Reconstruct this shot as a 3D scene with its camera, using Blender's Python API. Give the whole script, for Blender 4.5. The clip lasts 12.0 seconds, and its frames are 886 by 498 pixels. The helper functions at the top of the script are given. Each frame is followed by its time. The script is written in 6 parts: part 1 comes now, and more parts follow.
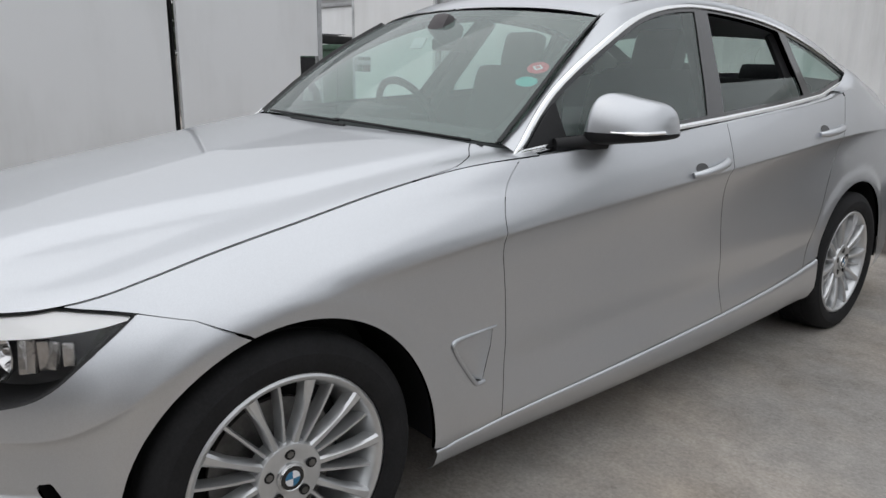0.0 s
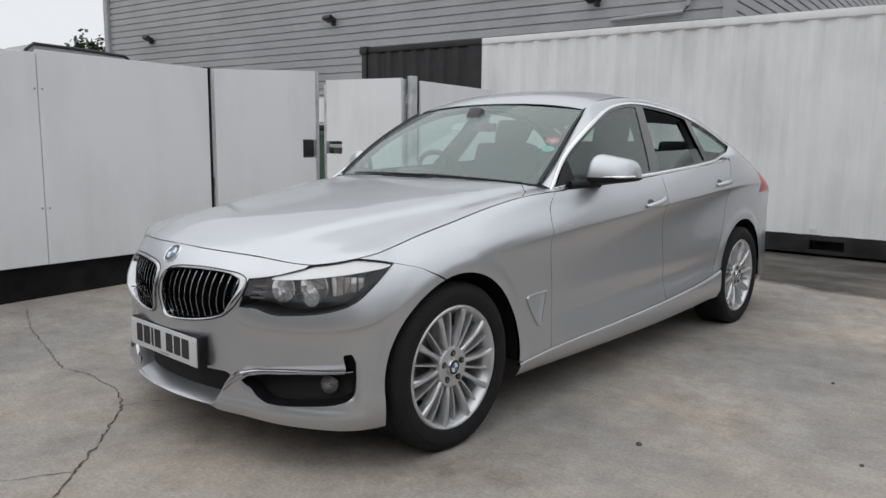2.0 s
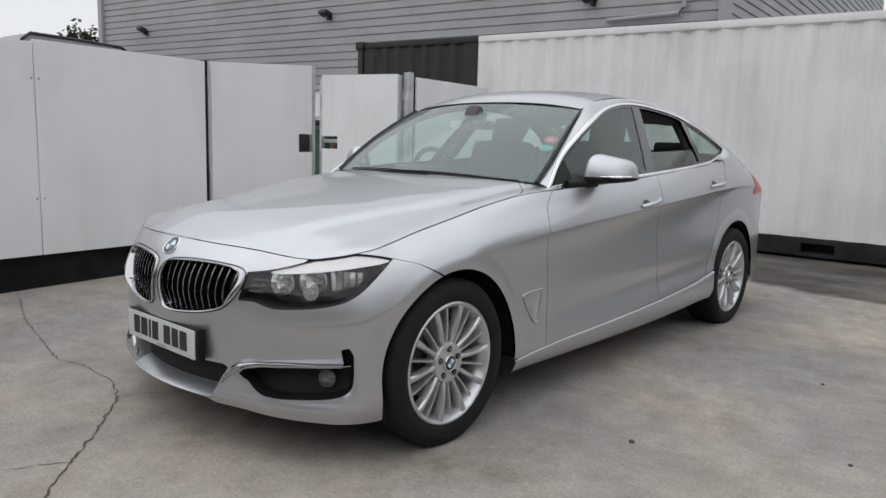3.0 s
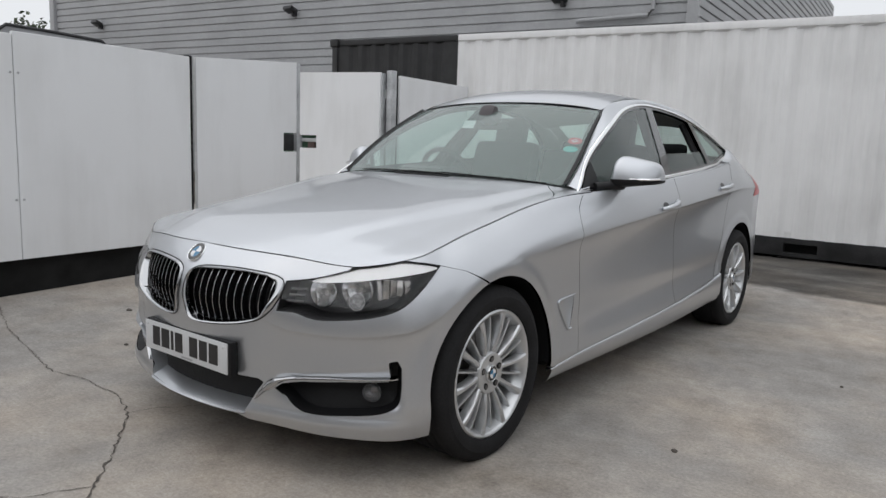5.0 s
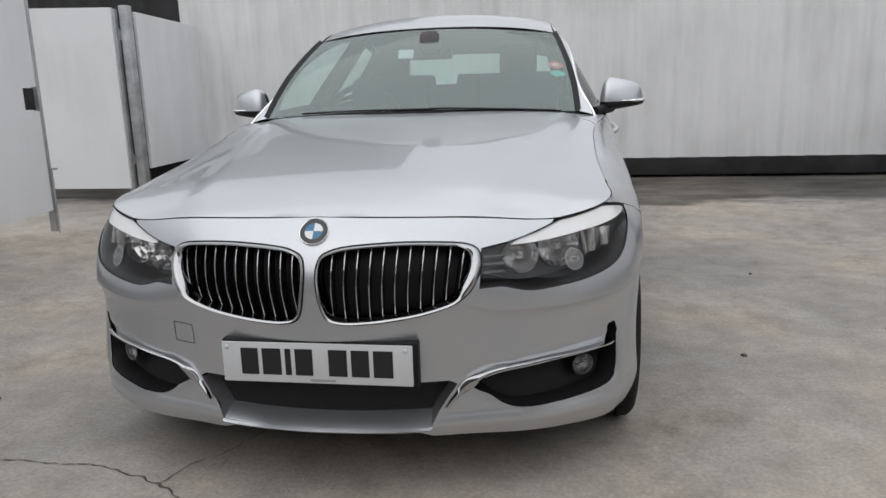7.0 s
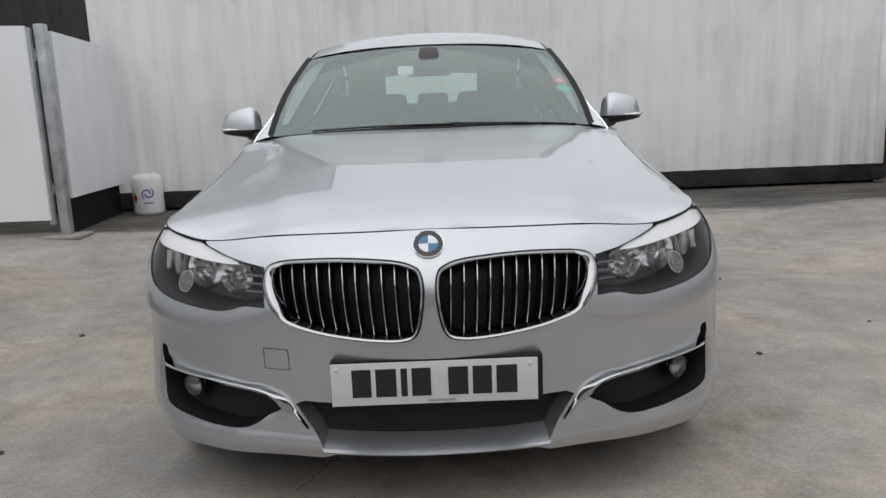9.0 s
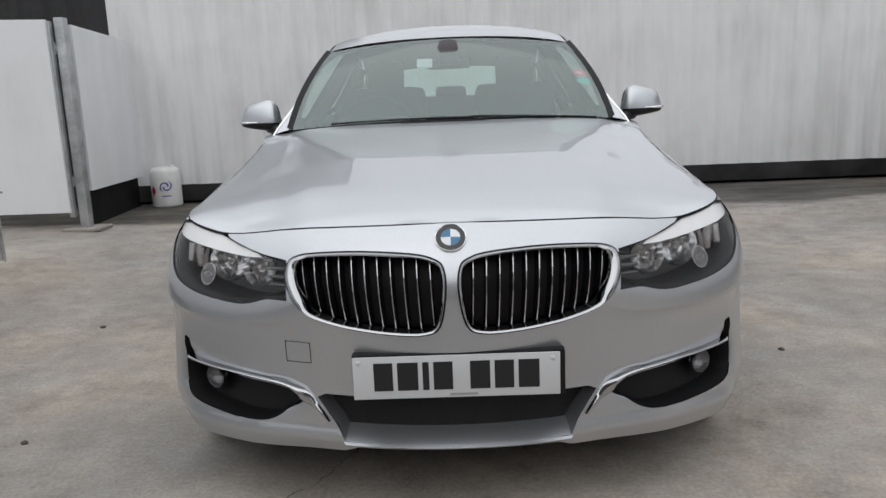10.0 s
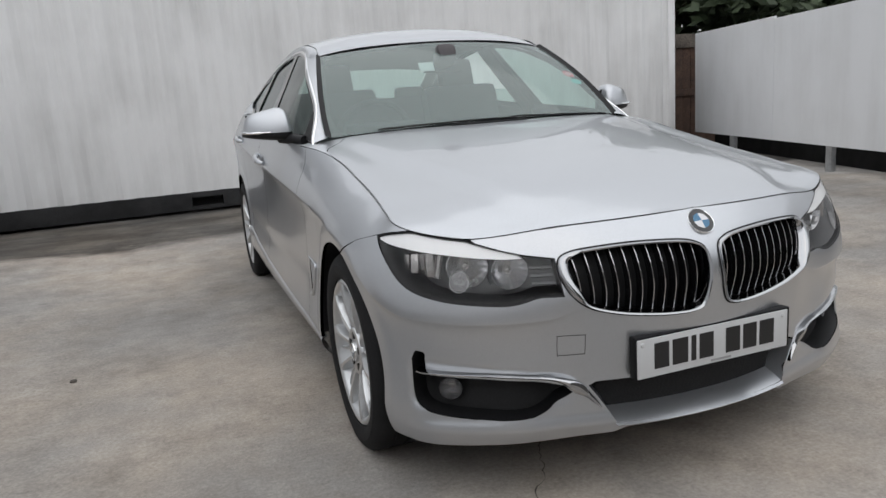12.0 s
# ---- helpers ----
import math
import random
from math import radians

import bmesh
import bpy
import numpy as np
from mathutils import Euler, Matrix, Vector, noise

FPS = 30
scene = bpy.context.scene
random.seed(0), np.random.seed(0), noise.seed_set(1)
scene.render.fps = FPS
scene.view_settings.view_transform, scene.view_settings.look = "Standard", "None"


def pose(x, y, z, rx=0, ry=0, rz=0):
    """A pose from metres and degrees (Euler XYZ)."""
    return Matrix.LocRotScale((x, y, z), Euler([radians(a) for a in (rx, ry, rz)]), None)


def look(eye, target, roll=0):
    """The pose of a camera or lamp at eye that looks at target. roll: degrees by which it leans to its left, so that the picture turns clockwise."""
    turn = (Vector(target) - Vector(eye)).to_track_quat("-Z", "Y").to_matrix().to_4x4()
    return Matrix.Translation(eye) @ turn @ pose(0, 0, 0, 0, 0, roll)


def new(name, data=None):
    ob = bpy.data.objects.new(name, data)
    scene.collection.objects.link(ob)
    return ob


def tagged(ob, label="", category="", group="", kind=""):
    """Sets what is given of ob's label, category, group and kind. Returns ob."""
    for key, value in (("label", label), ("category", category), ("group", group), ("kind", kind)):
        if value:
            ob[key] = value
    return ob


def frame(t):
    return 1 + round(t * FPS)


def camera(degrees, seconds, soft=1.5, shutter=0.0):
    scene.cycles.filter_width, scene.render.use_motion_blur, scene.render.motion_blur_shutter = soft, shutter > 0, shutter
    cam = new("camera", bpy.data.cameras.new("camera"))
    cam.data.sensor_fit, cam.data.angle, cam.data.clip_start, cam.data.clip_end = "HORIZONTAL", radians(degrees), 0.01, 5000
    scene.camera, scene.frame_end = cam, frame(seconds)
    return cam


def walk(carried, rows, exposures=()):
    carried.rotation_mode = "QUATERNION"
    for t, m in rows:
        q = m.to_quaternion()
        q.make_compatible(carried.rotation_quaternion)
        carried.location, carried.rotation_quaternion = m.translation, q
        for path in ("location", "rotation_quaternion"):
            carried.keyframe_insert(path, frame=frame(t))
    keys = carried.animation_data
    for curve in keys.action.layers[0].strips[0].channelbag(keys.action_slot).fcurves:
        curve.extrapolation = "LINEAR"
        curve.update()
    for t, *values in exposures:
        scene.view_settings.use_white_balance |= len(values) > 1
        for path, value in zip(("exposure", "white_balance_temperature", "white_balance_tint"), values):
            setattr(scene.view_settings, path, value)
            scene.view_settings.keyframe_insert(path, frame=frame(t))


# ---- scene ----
cam = camera(62.8, 12.0)
PATH = [
    (0, (2.169, -0.717, 1.241), (0.701, 0.542, 0.732), 0.9),
    (0.5, (2.375, -1.226, 1.22), (0.932, 0.108, 0.849), -0.1),
    (1, (2.557, -1.653, 1.192), (1.156, -0.266, 0.857), 0.1),
    (1.5, (2.675, -1.943, 1.205), (1.298, -0.523, 0.911), 0.2),
    (2, (2.663, -2.1, 1.178), (1.337, -0.629, 0.9), 0.6),
    (2.5, (2.658, -2.125, 1.175), (1.344, -0.645, 0.889), 1.2),
    (3, (2.657, -2.132, 1.179), (1.349, -0.646, 0.893), 1.6),
    (4.8, (2.449, -2.252, 1.162), (1.221, -0.699, 0.881), 1.9),
    (5, (2.33, -2.248, 1.178), (1.115, -0.685, 0.893), 1.9),
    (5.5, (1.945, -2.321, 1.166), (0.926, -0.627, 0.859), 1.4),
    (6, (1.49, -2.423, 1.163), (0.647, -0.64, 0.828), -0.8),
    (6.5, (1.028, -2.42, 1.13), (0.443, -0.553, 0.718), -1.5),
    (7, (0.633, -2.509, 1.102), (0.316, -0.58, 0.683), -1.7),
    (7.5, (0.271, -2.502, 1.055), (0.125, -0.557, 0.615), -2.5),
    (7.7, (0.186, -2.519, 1.071), (0.067, -0.566, 0.656), -2.4),
    (9.3, (0.034, -2.512, 1.077), (0.038, -0.545, 0.715), -2.4),
    (9.5, (0.028, -2.499, 1.082), (0.031, -0.534, 0.709), -2.5),
    (10, (0.021, -2.508, 1.074), (-0.024, -0.544, 0.696), -2.3),
    (10.5, (-0.09, -2.486, 1.088), (-0.048, -0.529, 0.681), 0.7),
    (11, (-0.488, -2.544, 1.108), (-0.216, -0.602, 0.714), 0.4),
    (11.5, (-0.958, -2.46, 1.144), (-0.431, -0.574, 0.739), -1.6),
    (12, (-1.363, -2.335, 1.146), (-0.686, -0.499, 0.737), -4.1),
]
walk(cam, [(t, look(eye, target, roll)) for t, eye, target, roll in PATH])

# ---- world and sun: flat overcast daylight ----
world = bpy.data.worlds.new("overcast_sky")
scene.world = world
world.use_nodes = True
wn, wl = world.node_tree.nodes, world.node_tree.links
wn.clear()
w_out = wn.new("ShaderNodeOutputWorld")
w_bg = wn.new("ShaderNodeBackground")
w_sky = wn.new("ShaderNodeTexSky")
w_sky.sky_type = "NISHITA"
w_sky.sun_disc = False
w_sky.sun_elevation, w_sky.sun_rotation = radians(55), radians(200)
w_sky.air_density, w_sky.dust_density = 1.0, 3.0
w_mix = wn.new("ShaderNodeMix")
w_mix.data_type = "RGBA"
w_mix.inputs["Factor"].default_value = 0.9
w_mix.inputs["B"].default_value = (7.6, 7.75, 8.0, 1)
wl.new(w_sky.outputs["Color"], w_mix.inputs["A"])
wl.new(w_mix.outputs["Result"], w_bg.inputs["Color"])
w_bg.inputs["Strength"].default_value = 0.114
wl.new(w_bg.outputs["Background"], w_out.inputs["Surface"])
sun_data = bpy.data.lights.new("sun", "SUN")
sun_data.energy, sun_data.angle, sun_data.color = 1.05, radians(110), (0.98, 0.99, 1.0)
sun = new("sun", sun_data)
sun.matrix_world = look((-0.5, -3, 12), (0, 0, 0))

# ---- materials ----
def material(name, base, rough=0.5, metal=0.0, spec=0.5, coat=0.0, var=0.0, scale=8.0, grain=0.0, grain_scale=150.0, bump=0.0, bump_scale=60.0, rough_var=0.0, island=False):
    """Principled material with two scales of colour variation and fine relief, in object space."""
    m = bpy.data.materials.new(name)
    m.use_nodes = True
    nt = m.node_tree
    n, l = nt.nodes, nt.links
    p = n["Principled BSDF"]
    p.inputs["Base Color"].default_value = (*base, 1)
    p.inputs["Roughness"].default_value, p.inputs["Metallic"].default_value = rough, metal
    p.inputs["Specular IOR Level"].default_value = spec
    p.inputs["Coat Weight"].default_value, p.inputs["Coat Roughness"].default_value = coat, 0.03
    geo = n.new("ShaderNodeNewGeometry")

    def noise_tex(sc, detail=5.0):
        t = n.new("ShaderNodeTexNoise")
        t.inputs["Scale"].default_value, t.inputs["Detail"].default_value = sc, detail
        l.new(geo.outputs["Position"], t.inputs["Vector"])
        return t

    value = None
    for amount, sc in ((var, scale), (grain, grain_scale)):
        if amount > 0:
            t = noise_tex(sc)
            r = n.new("ShaderNodeMapRange")
            r.inputs["From Min"].default_value, r.inputs["From Max"].default_value = 0.3, 0.7
            r.inputs["To Min"].default_value, r.inputs["To Max"].default_value = 1 - amount, 1 + amount
            l.new(t.outputs["Fac"], r.inputs["Value"])
            if value is None:
                value = r.outputs["Result"]
            else:
                mul = n.new("ShaderNodeMath")
                mul.operation = "MULTIPLY"
                l.new(value, mul.inputs[0])
                l.new(r.outputs["Result"], mul.inputs[1])
                value = mul.outputs[0]
    if value is not None:
        hsv = n.new("ShaderNodeHueSaturation")
        hsv.inputs["Color"].default_value = (*base, 1)
        l.new(value, hsv.inputs["Value"])
        l.new(hsv.outputs["Color"], p.inputs["Base Color"])
    if rough_var > 0:
        t = noise_tex(scale * 2.3)
        r = n.new("ShaderNodeMapRange")
        r.inputs["From Min"].default_value, r.inputs["From Max"].default_value = 0.3, 0.7
        r.inputs["To Min"].default_value, r.inputs["To Max"].default_value = max(0.02, rough - rough_var), rough + rough_var
        l.new(t.outputs["Fac"], r.inputs["Value"])
        l.new(r.outputs["Result"], p.inputs["Roughness"])
    if bump > 0:
        t = noise_tex(bump_scale)
        b = n.new("ShaderNodeBump")
        b.inputs["Strength"].default_value, b.inputs["Distance"].default_value = bump, 0.005
        l.new(t.outputs["Fac"], b.inputs["Height"])
        l.new(b.outputs["Normal"], p.inputs["Normal"])
    return m


def glass(name, tint, gloss=0.02, ior=1.5, haze=0.0, veil_colour=(0.60, 0.74, 0.70)):
    """Thin pane: tinted see-through with a Fresnel gloss."""
    m = bpy.data.materials.new(name)
    m.use_nodes = True
    n, l = m.node_tree.nodes, m.node_tree.links
    n.clear()
    out, mix = n.new("ShaderNodeOutputMaterial"), n.new("ShaderNodeMixShader")
    tr, gl, fr = n.new("ShaderNodeBsdfTransparent"), n.new("ShaderNodeBsdfGlossy"), n.new("ShaderNodeLayerWeight")
    tr.inputs["Color"].default_value = (*tint, 1)
    gl.inputs["Roughness"].default_value = gloss
    f0 = 1.7 * ((ior - 1) / (ior + 1)) ** 2
    fr.inputs["Blend"].default_value = 0.5
    power, scale = n.new("ShaderNodeMath"), n.new("ShaderNodeMath")
    power.operation, scale.operation = "POWER", "MULTIPLY_ADD"
    power.inputs[1].default_value = 5.0
    scale.inputs[1].default_value, scale.inputs[2].default_value = 1 - f0, f0
    l.new(fr.outputs["Facing"], power.inputs[0])
    l.new(power.outputs[0], scale.inputs[0])
    l.new(scale.outputs[0], mix.inputs["Fac"])
    body = tr.outputs["BSDF"]
    # haze paints reflected sky and dust into window glass; on film its own milkiness
    if haze > 0:
        dust_veil, veil = n.new("ShaderNodeMixShader"), n.new("ShaderNodeBsdfDiffuse")
        veil.inputs["Color"].default_value = (*veil_colour, 1)
        dust_veil.inputs["Fac"].default_value = haze
        l.new(body, dust_veil.inputs[1])
        l.new(veil.outputs["BSDF"], dust_veil.inputs[2])
        body = dust_veil.outputs["Shader"]
    l.new(body, mix.inputs[1])
    l.new(gl.outputs["BSDF"], mix.inputs[2])
    l.new(mix.outputs["Shader"], out.inputs["Surface"])
    return m


def streaky(name, base, stain, amount, stretch=(9, 9, 0.7), rough=0.5, bump=0.15):
    """Painted sheet with vertical run-off streaks and blotches of dirt."""
    m = material(name, base, rough=rough, bump=bump, bump_scale=14, rough_var=0.1)
    n, l = m.node_tree.nodes, m.node_tree.links
    p = n["Principled BSDF"]
    geo = n.new("ShaderNodeNewGeometry")
    mp = n.new("ShaderNodeMapping")
    mp.inputs["Scale"].default_value = stretch
    l.new(geo.outputs["Position"], mp.inputs["Vector"])
    t = n.new("ShaderNodeTexNoise")
    t.inputs["Scale"].default_value, t.inputs["Detail"].default_value, t.inputs["Roughness"].default_value = 1.0, 7, 0.62
    l.new(mp.outputs["Vector"], t.inputs["Vector"])
    t2 = n.new("ShaderNodeTexNoise")
    t2.inputs["Scale"].default_value, t2.inputs["Detail"].default_value = 1.3, 4
    l.new(geo.outputs["Position"], t2.inputs["Vector"])
    mul = n.new("ShaderNodeMath")
    mul.operation = "MULTIPLY"
    l.new(t.outputs["Fac"], mul.inputs[0])
    l.new(t2.outputs["Fac"], mul.inputs[1])
    r = n.new("ShaderNodeMapRange")
    r.inputs["From Min"].default_value, r.inputs["From Max"].default_value = 0.2, 0.42
    r.inputs["To Min"].default_value, r.inputs["To Max"].default_value = 0.0, amount
    l.new(mul.outputs[0], r.inputs["Value"])
    mx = n.new("ShaderNodeMix")
    mx.data_type = "RGBA"
    mx.inputs["A"].default_value, mx.inputs["B"].default_value = (*base, 1), (*stain, 1)
    l.new(r.outputs["Result"], mx.inputs["Factor"])
    l.new(mx.outputs["Result"], p.inputs["Base Color"])
    return m


def concrete_material():
    """Broom-finished yard concrete: blotches, fine grit, damp dark patches along the container."""
    m = material("yard_concrete", (0.32, 0.295, 0.265), rough=0.85, bump=0.5, bump_scale=110)
    n, l = m.node_tree.nodes, m.node_tree.links
    p = n["Principled BSDF"]
    geo = n.new("ShaderNodeNewGeometry")

    def tex(sc, det, rough=0.55, squash=(1, 1, 1)):
        mp = n.new("ShaderNodeMapping")
        mp.inputs["Scale"].default_value = squash
        l.new(geo.outputs["Position"], mp.inputs["Vector"])
        t = n.new("ShaderNodeTexNoise")
        t.inputs["Scale"].default_value, t.inputs["Detail"].default_value, t.inputs["Roughness"].default_value = sc, det, rough
        l.new(mp.outputs["Vector"], t.inputs["Vector"])
        return t.outputs["Fac"]

    def rng(v, a, b, c, d):
        r = n.new("ShaderNodeMapRange")
        for k, x in zip(("From Min", "From Max", "To Min", "To Max"), (a, b, c, d)):
            r.inputs[k].default_value = x
        l.new(v, r.inputs["Value"])
        return r.outputs["Result"]

    def math2(op, a, b):
        q = n.new("ShaderNodeMath")
        q.operation = op
        for i, x in enumerate((a, b)):
            if isinstance(x, float):
                q.inputs[i].default_value = x
            else:
                l.new(x, q.inputs[i])
        return q.outputs[0]

    v = math2("MULTIPLY", rng(tex(0.7, 7, 0.62), 0.32, 0.68, 0.70, 1.22), rng(tex(4.0, 7, 0.68), 0.3, 0.7, 0.82, 1.18))
    v = math2("MULTIPLY", v, rng(tex(15, 6, 0.7), 0.3, 0.7, 0.94, 1.06))
    v = math2("MULTIPLY", v, rng(tex(1.0, 4, 0.6, (3, 75, 1)), 0.3, 0.7, 0.97, 1.03))
    v = math2("MULTIPLY", v, rng(tex(70, 4, 0.7), 0.3, 0.7, 0.82, 1.18))
    v = math2("MULTIPLY", v, rng(tex(34, 5, 0.8), 0.60, 0.70, 1.0, 0.74))
    spots = rng(tex(11, 4, 0.7), 0.66, 0.74, 1.0, 0.72)
    v = math2("MULTIPLY", v, spots)
    xyz = n.new("ShaderNodeSeparateXYZ")
    l.new(geo.outputs["Position"], xyz.inputs[0])
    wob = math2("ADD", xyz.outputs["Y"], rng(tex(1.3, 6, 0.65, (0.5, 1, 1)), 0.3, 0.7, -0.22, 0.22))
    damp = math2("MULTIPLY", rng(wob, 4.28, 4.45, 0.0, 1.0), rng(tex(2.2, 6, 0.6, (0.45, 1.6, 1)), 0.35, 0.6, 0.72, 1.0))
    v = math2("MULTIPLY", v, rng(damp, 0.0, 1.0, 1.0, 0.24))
    # old oil and tyre marks, and paler scuffed areas
    v = math2("MULTIPLY", v, rng(tex(1.4, 8, 0.74), 0.52, 0.70, 1.0, 0.60))
    v = math2("MULTIPLY", v, rng(tex(2.9, 8, 0.75), 0.62, 0.72, 1.0, 1.14))
    hue = n.new("ShaderNodeMix")
    hue.data_type = "RGBA"
    hue.inputs["A"].default_value, hue.inputs["B"].default_value = (0.345, 0.328, 0.309, 1), (0.374, 0.330, 0.284, 1)
    l.new(rng(tex(0.75, 5, 0.6), 0.40, 0.62, 0.0, 1.0), hue.inputs["Factor"])
    hsv = n.new("ShaderNodeHueSaturation")
    l.new(hue.outputs["Result"], hsv.inputs["Color"])
    l.new(v, hsv.inputs["Value"])
    l.new(hsv.outputs["Color"], p.inputs["Base Color"])
    l.new(rng(damp, 0.0, 1.0, 0.88, 0.75), p.inputs["Roughness"])
    p.inputs["Specular IOR Level"].default_value = 0.06
    return m


def car_paint():
    """Silver metallic base with fine flake under a clear coat."""
    m = material("silver_metallic_paint", (0.555, 0.572, 0.598), rough=0.36, metal=0.88, coat=0.75)
    n, l = m.node_tree.nodes, m.node_tree.links
    p = n["Principled BSDF"]
    p.inputs["Coat Roughness"].default_value = 0.02
    geo = n.new("ShaderNodeNewGeometry")
    vo = n.new("ShaderNodeTexVoronoi")
    vo.inputs["Scale"].default_value = 800
    l.new(geo.outputs["Position"], vo.inputs["Vector"])
    hsv = n.new("ShaderNodeHueSaturation")
    hsv.inputs["Color"].default_value = (0.555, 0.572, 0.598, 1)
    sep = n.new("ShaderNodeSeparateColor")
    l.new(vo.outputs["Color"], sep.inputs[0])
    r = n.new("ShaderNodeMapRange")
    r.inputs["To Min"].default_value, r.inputs["To Max"].default_value = 0.95, 1.05
    l.new(sep.outputs[0], r.inputs["Value"])
    dust_veil = n.new("ShaderNodeTexNoise")
    dust_veil.inputs["Scale"].default_value, dust_veil.inputs["Detail"].default_value = 3.0, 6
    l.new(geo.outputs["Position"], dust_veil.inputs["Vector"])
    r2 = n.new("ShaderNodeMapRange")
    r2.inputs["From Min"].default_value, r2.inputs["From Max"].default_value = 0.3, 0.7
    r2.inputs["To Min"].default_value, r2.inputs["To Max"].default_value = 0.32, 0.38
    l.new(dust_veil.outputs["Fac"], r2.inputs["Value"])
    l.new(r.outputs["Result"], hsv.inputs["Value"])
    l.new(hsv.outputs["Color"], p.inputs["Base Color"])
    l.new(r2.outputs["Result"], p.inputs["Roughness"])
    return m


CONCRETE = concrete_material()
PAINT = car_paint()
CONT_WHITE = streaky("container_white_paint", (0.77, 0.77, 0.77), (0.44, 0.435, 0.425), 0.42, stretch=(5.5, 5.5, 0.6))
CONT_BLACK = material("container_black_paint", (0.012, 0.012, 0.013), rough=0.6, var=0.4, bump=0.2, bump_scale=20)
BOARD = streaky("white_hoarding_board", (0.775, 0.785, 0.80), (0.5, 0.5, 0.49), 0.3, stretch=(3, 3, 0.5), rough=0.42, bump=0.05)
PLINTH = material("black_plinth", (0.011, 0.011, 0.011), rough=0.85, spec=0.2, var=0.5, scale=5, bump=0.3)
RAIL_GREY = material("dark_base_rail", (0.026, 0.026, 0.027), rough=0.75, spec=0.25, var=0.5, scale=3, grain=0.3, bump=0.2)
GALV = material("galvanised_steel", (0.42, 0.43, 0.44), rough=0.45, metal=0.6, var=0.25, scale=6, grain=0.12, grain_scale=60, bump=0.1)
CLADDING = material("grey_cladding", (0.33, 0.335, 0.345), rough=0.5, var=0.1, scale=0.8, grain=0.05, grain_scale=12)
UNSEEN_WALL = material("unseen_dark_wall", (0.12, 0.116, 0.11), rough=0.9, var=0.25, scale=1.5, grain=0.15, grain_scale=40, bump=0.3)
DARK_METAL = material("dark_metal", (0.03, 0.03, 0.032), rough=0.5, metal=0.3, var=0.3)
CRACK = material("crack_dirt", (0.095, 0.083, 0.073), rough=1.0, var=0.4, scale=30)
PLASTIC_WHITE = material("white_plastic", (0.72, 0.72, 0.7), rough=0.4, var=0.08, scale=12, bump=0.05)
RED = material("red_print", (0.35, 0.02, 0.03), rough=0.5, var=0.1)
PURPLE = material("purple_print", (0.08, 0.06, 0.32), rough=0.5, var=0.1)
GREEN = material("green_painted_steel", (0.03, 0.075, 0.045), rough=0.6, var=0.3)
RUST = material("rusty_red_box", (0.075, 0.045, 0.04), rough=0.7, var=0.4)
WOOD = material("dark_brown_timber", (0.055, 0.03, 0.02), rough=0.8, var=0.4, scale=5, grain=0.3, grain_scale=40, bump=0.3)
WOOD_GREY = material("weathered_grey_timber", (0.10, 0.085, 0.072), rough=0.85, var=0.3, scale=5, grain=0.3, grain_scale=40, bump=0.3)
LEAF = material("dark_leaves", (0.05, 0.07, 0.035), rough=0.6, var=0.5, scale=3)
BARK = material("bark", (0.07, 0.055, 0.04), rough=0.9, var=0.4, bump=0.4)
BLACK_PLASTIC = material("black_plastic", (0.010, 0.010, 0.011), rough=0.5, spec=0.25, grain=0.2, bump=0.05)
BLACK_GLOSS = material("gloss_black", (0.008, 0.008, 0.009), rough=0.12, coat=0.5)
RUBBER = material("tyre_rubber", (0.013, 0.013, 0.014), rough=0.8, spec=0.25, var=0.25, scale=9, grain=0.2, bump=0.2)
CHROME = material("bright_chrome", (0.96, 0.965, 0.97), rough=0.08, metal=1.0, rough_var=0.03)
ALLOY = material("silver_alloy", (0.60, 0.61, 0.62), rough=0.3, metal=0.75, coat=0.3, var=0.08, scale=20)
BRAKE = material("brake_steel", (0.16, 0.155, 0.15), rough=0.5, metal=0.7, var=0.4, scale=30)
INTERIOR = material("black_cabin_trim", (0.022, 0.022, 0.024), rough=0.8, var=0.3, grain=0.2, bump=0.1)
SEAT = material("dark_seat_cloth", (0.03, 0.03, 0.033), rough=0.9, var=0.2, grain=0.3, bump=0.2, bump_scale=200)
SLAT = material("slat_chrome", (0.5, 0.5, 0.51), rough=0.22, metal=1.0)
LAMP_DARK = material("lamp_housing", (0.085, 0.085, 0.088), rough=0.35, metal=0.3)
LAMP_SILVER = material("lamp_reflector", (0.66, 0.66, 0.67), rough=0.14, metal=1.0, bump=0.4, bump_scale=34)
INDICATOR = material("indicator_chrome", (0.50, 0.48, 0.47), rough=0.2, metal=0.9, bump=0.6, bump_scale=60)
FOG_SILVER = material("fog_lamp_reflector", (0.26, 0.26, 0.27), rough=0.25, metal=0.8, bump=0.5, bump_scale=60)
FRIT = material("black_glass_border", (0.02, 0.02, 0.021), rough=0.95, spec=0.0)
INTAKE_MESH_SHADE = material("intake_mesh_shade", (0.009, 0.009, 0.010), rough=0.8, bump=0.8, bump_scale=160)
GRILLE_CHROME = material("grille_chrome", (0.48, 0.485, 0.495), rough=0.09, metal=1.0, rough_var=0.03)
BROW = material("lamp_brow", (0.93, 0.935, 0.94), rough=0.35, coat=0.6)
PLATE = material("plate_white", (0.62, 0.63, 0.64), rough=0.35, var=0.04)
PLATE_INK = material("plate_black", (0.015, 0.015, 0.016), rough=0.4)
BADGE_BLUE = material("badge_blue", (0.03, 0.16, 0.30), rough=0.25, coat=0.5)
BADGE_WHITE = material("badge_white", (0.75, 0.76, 0.78), rough=0.25, coat=0.5)
TEAL = material("teal_print", (0.02, 0.36, 0.33), rough=0.5)
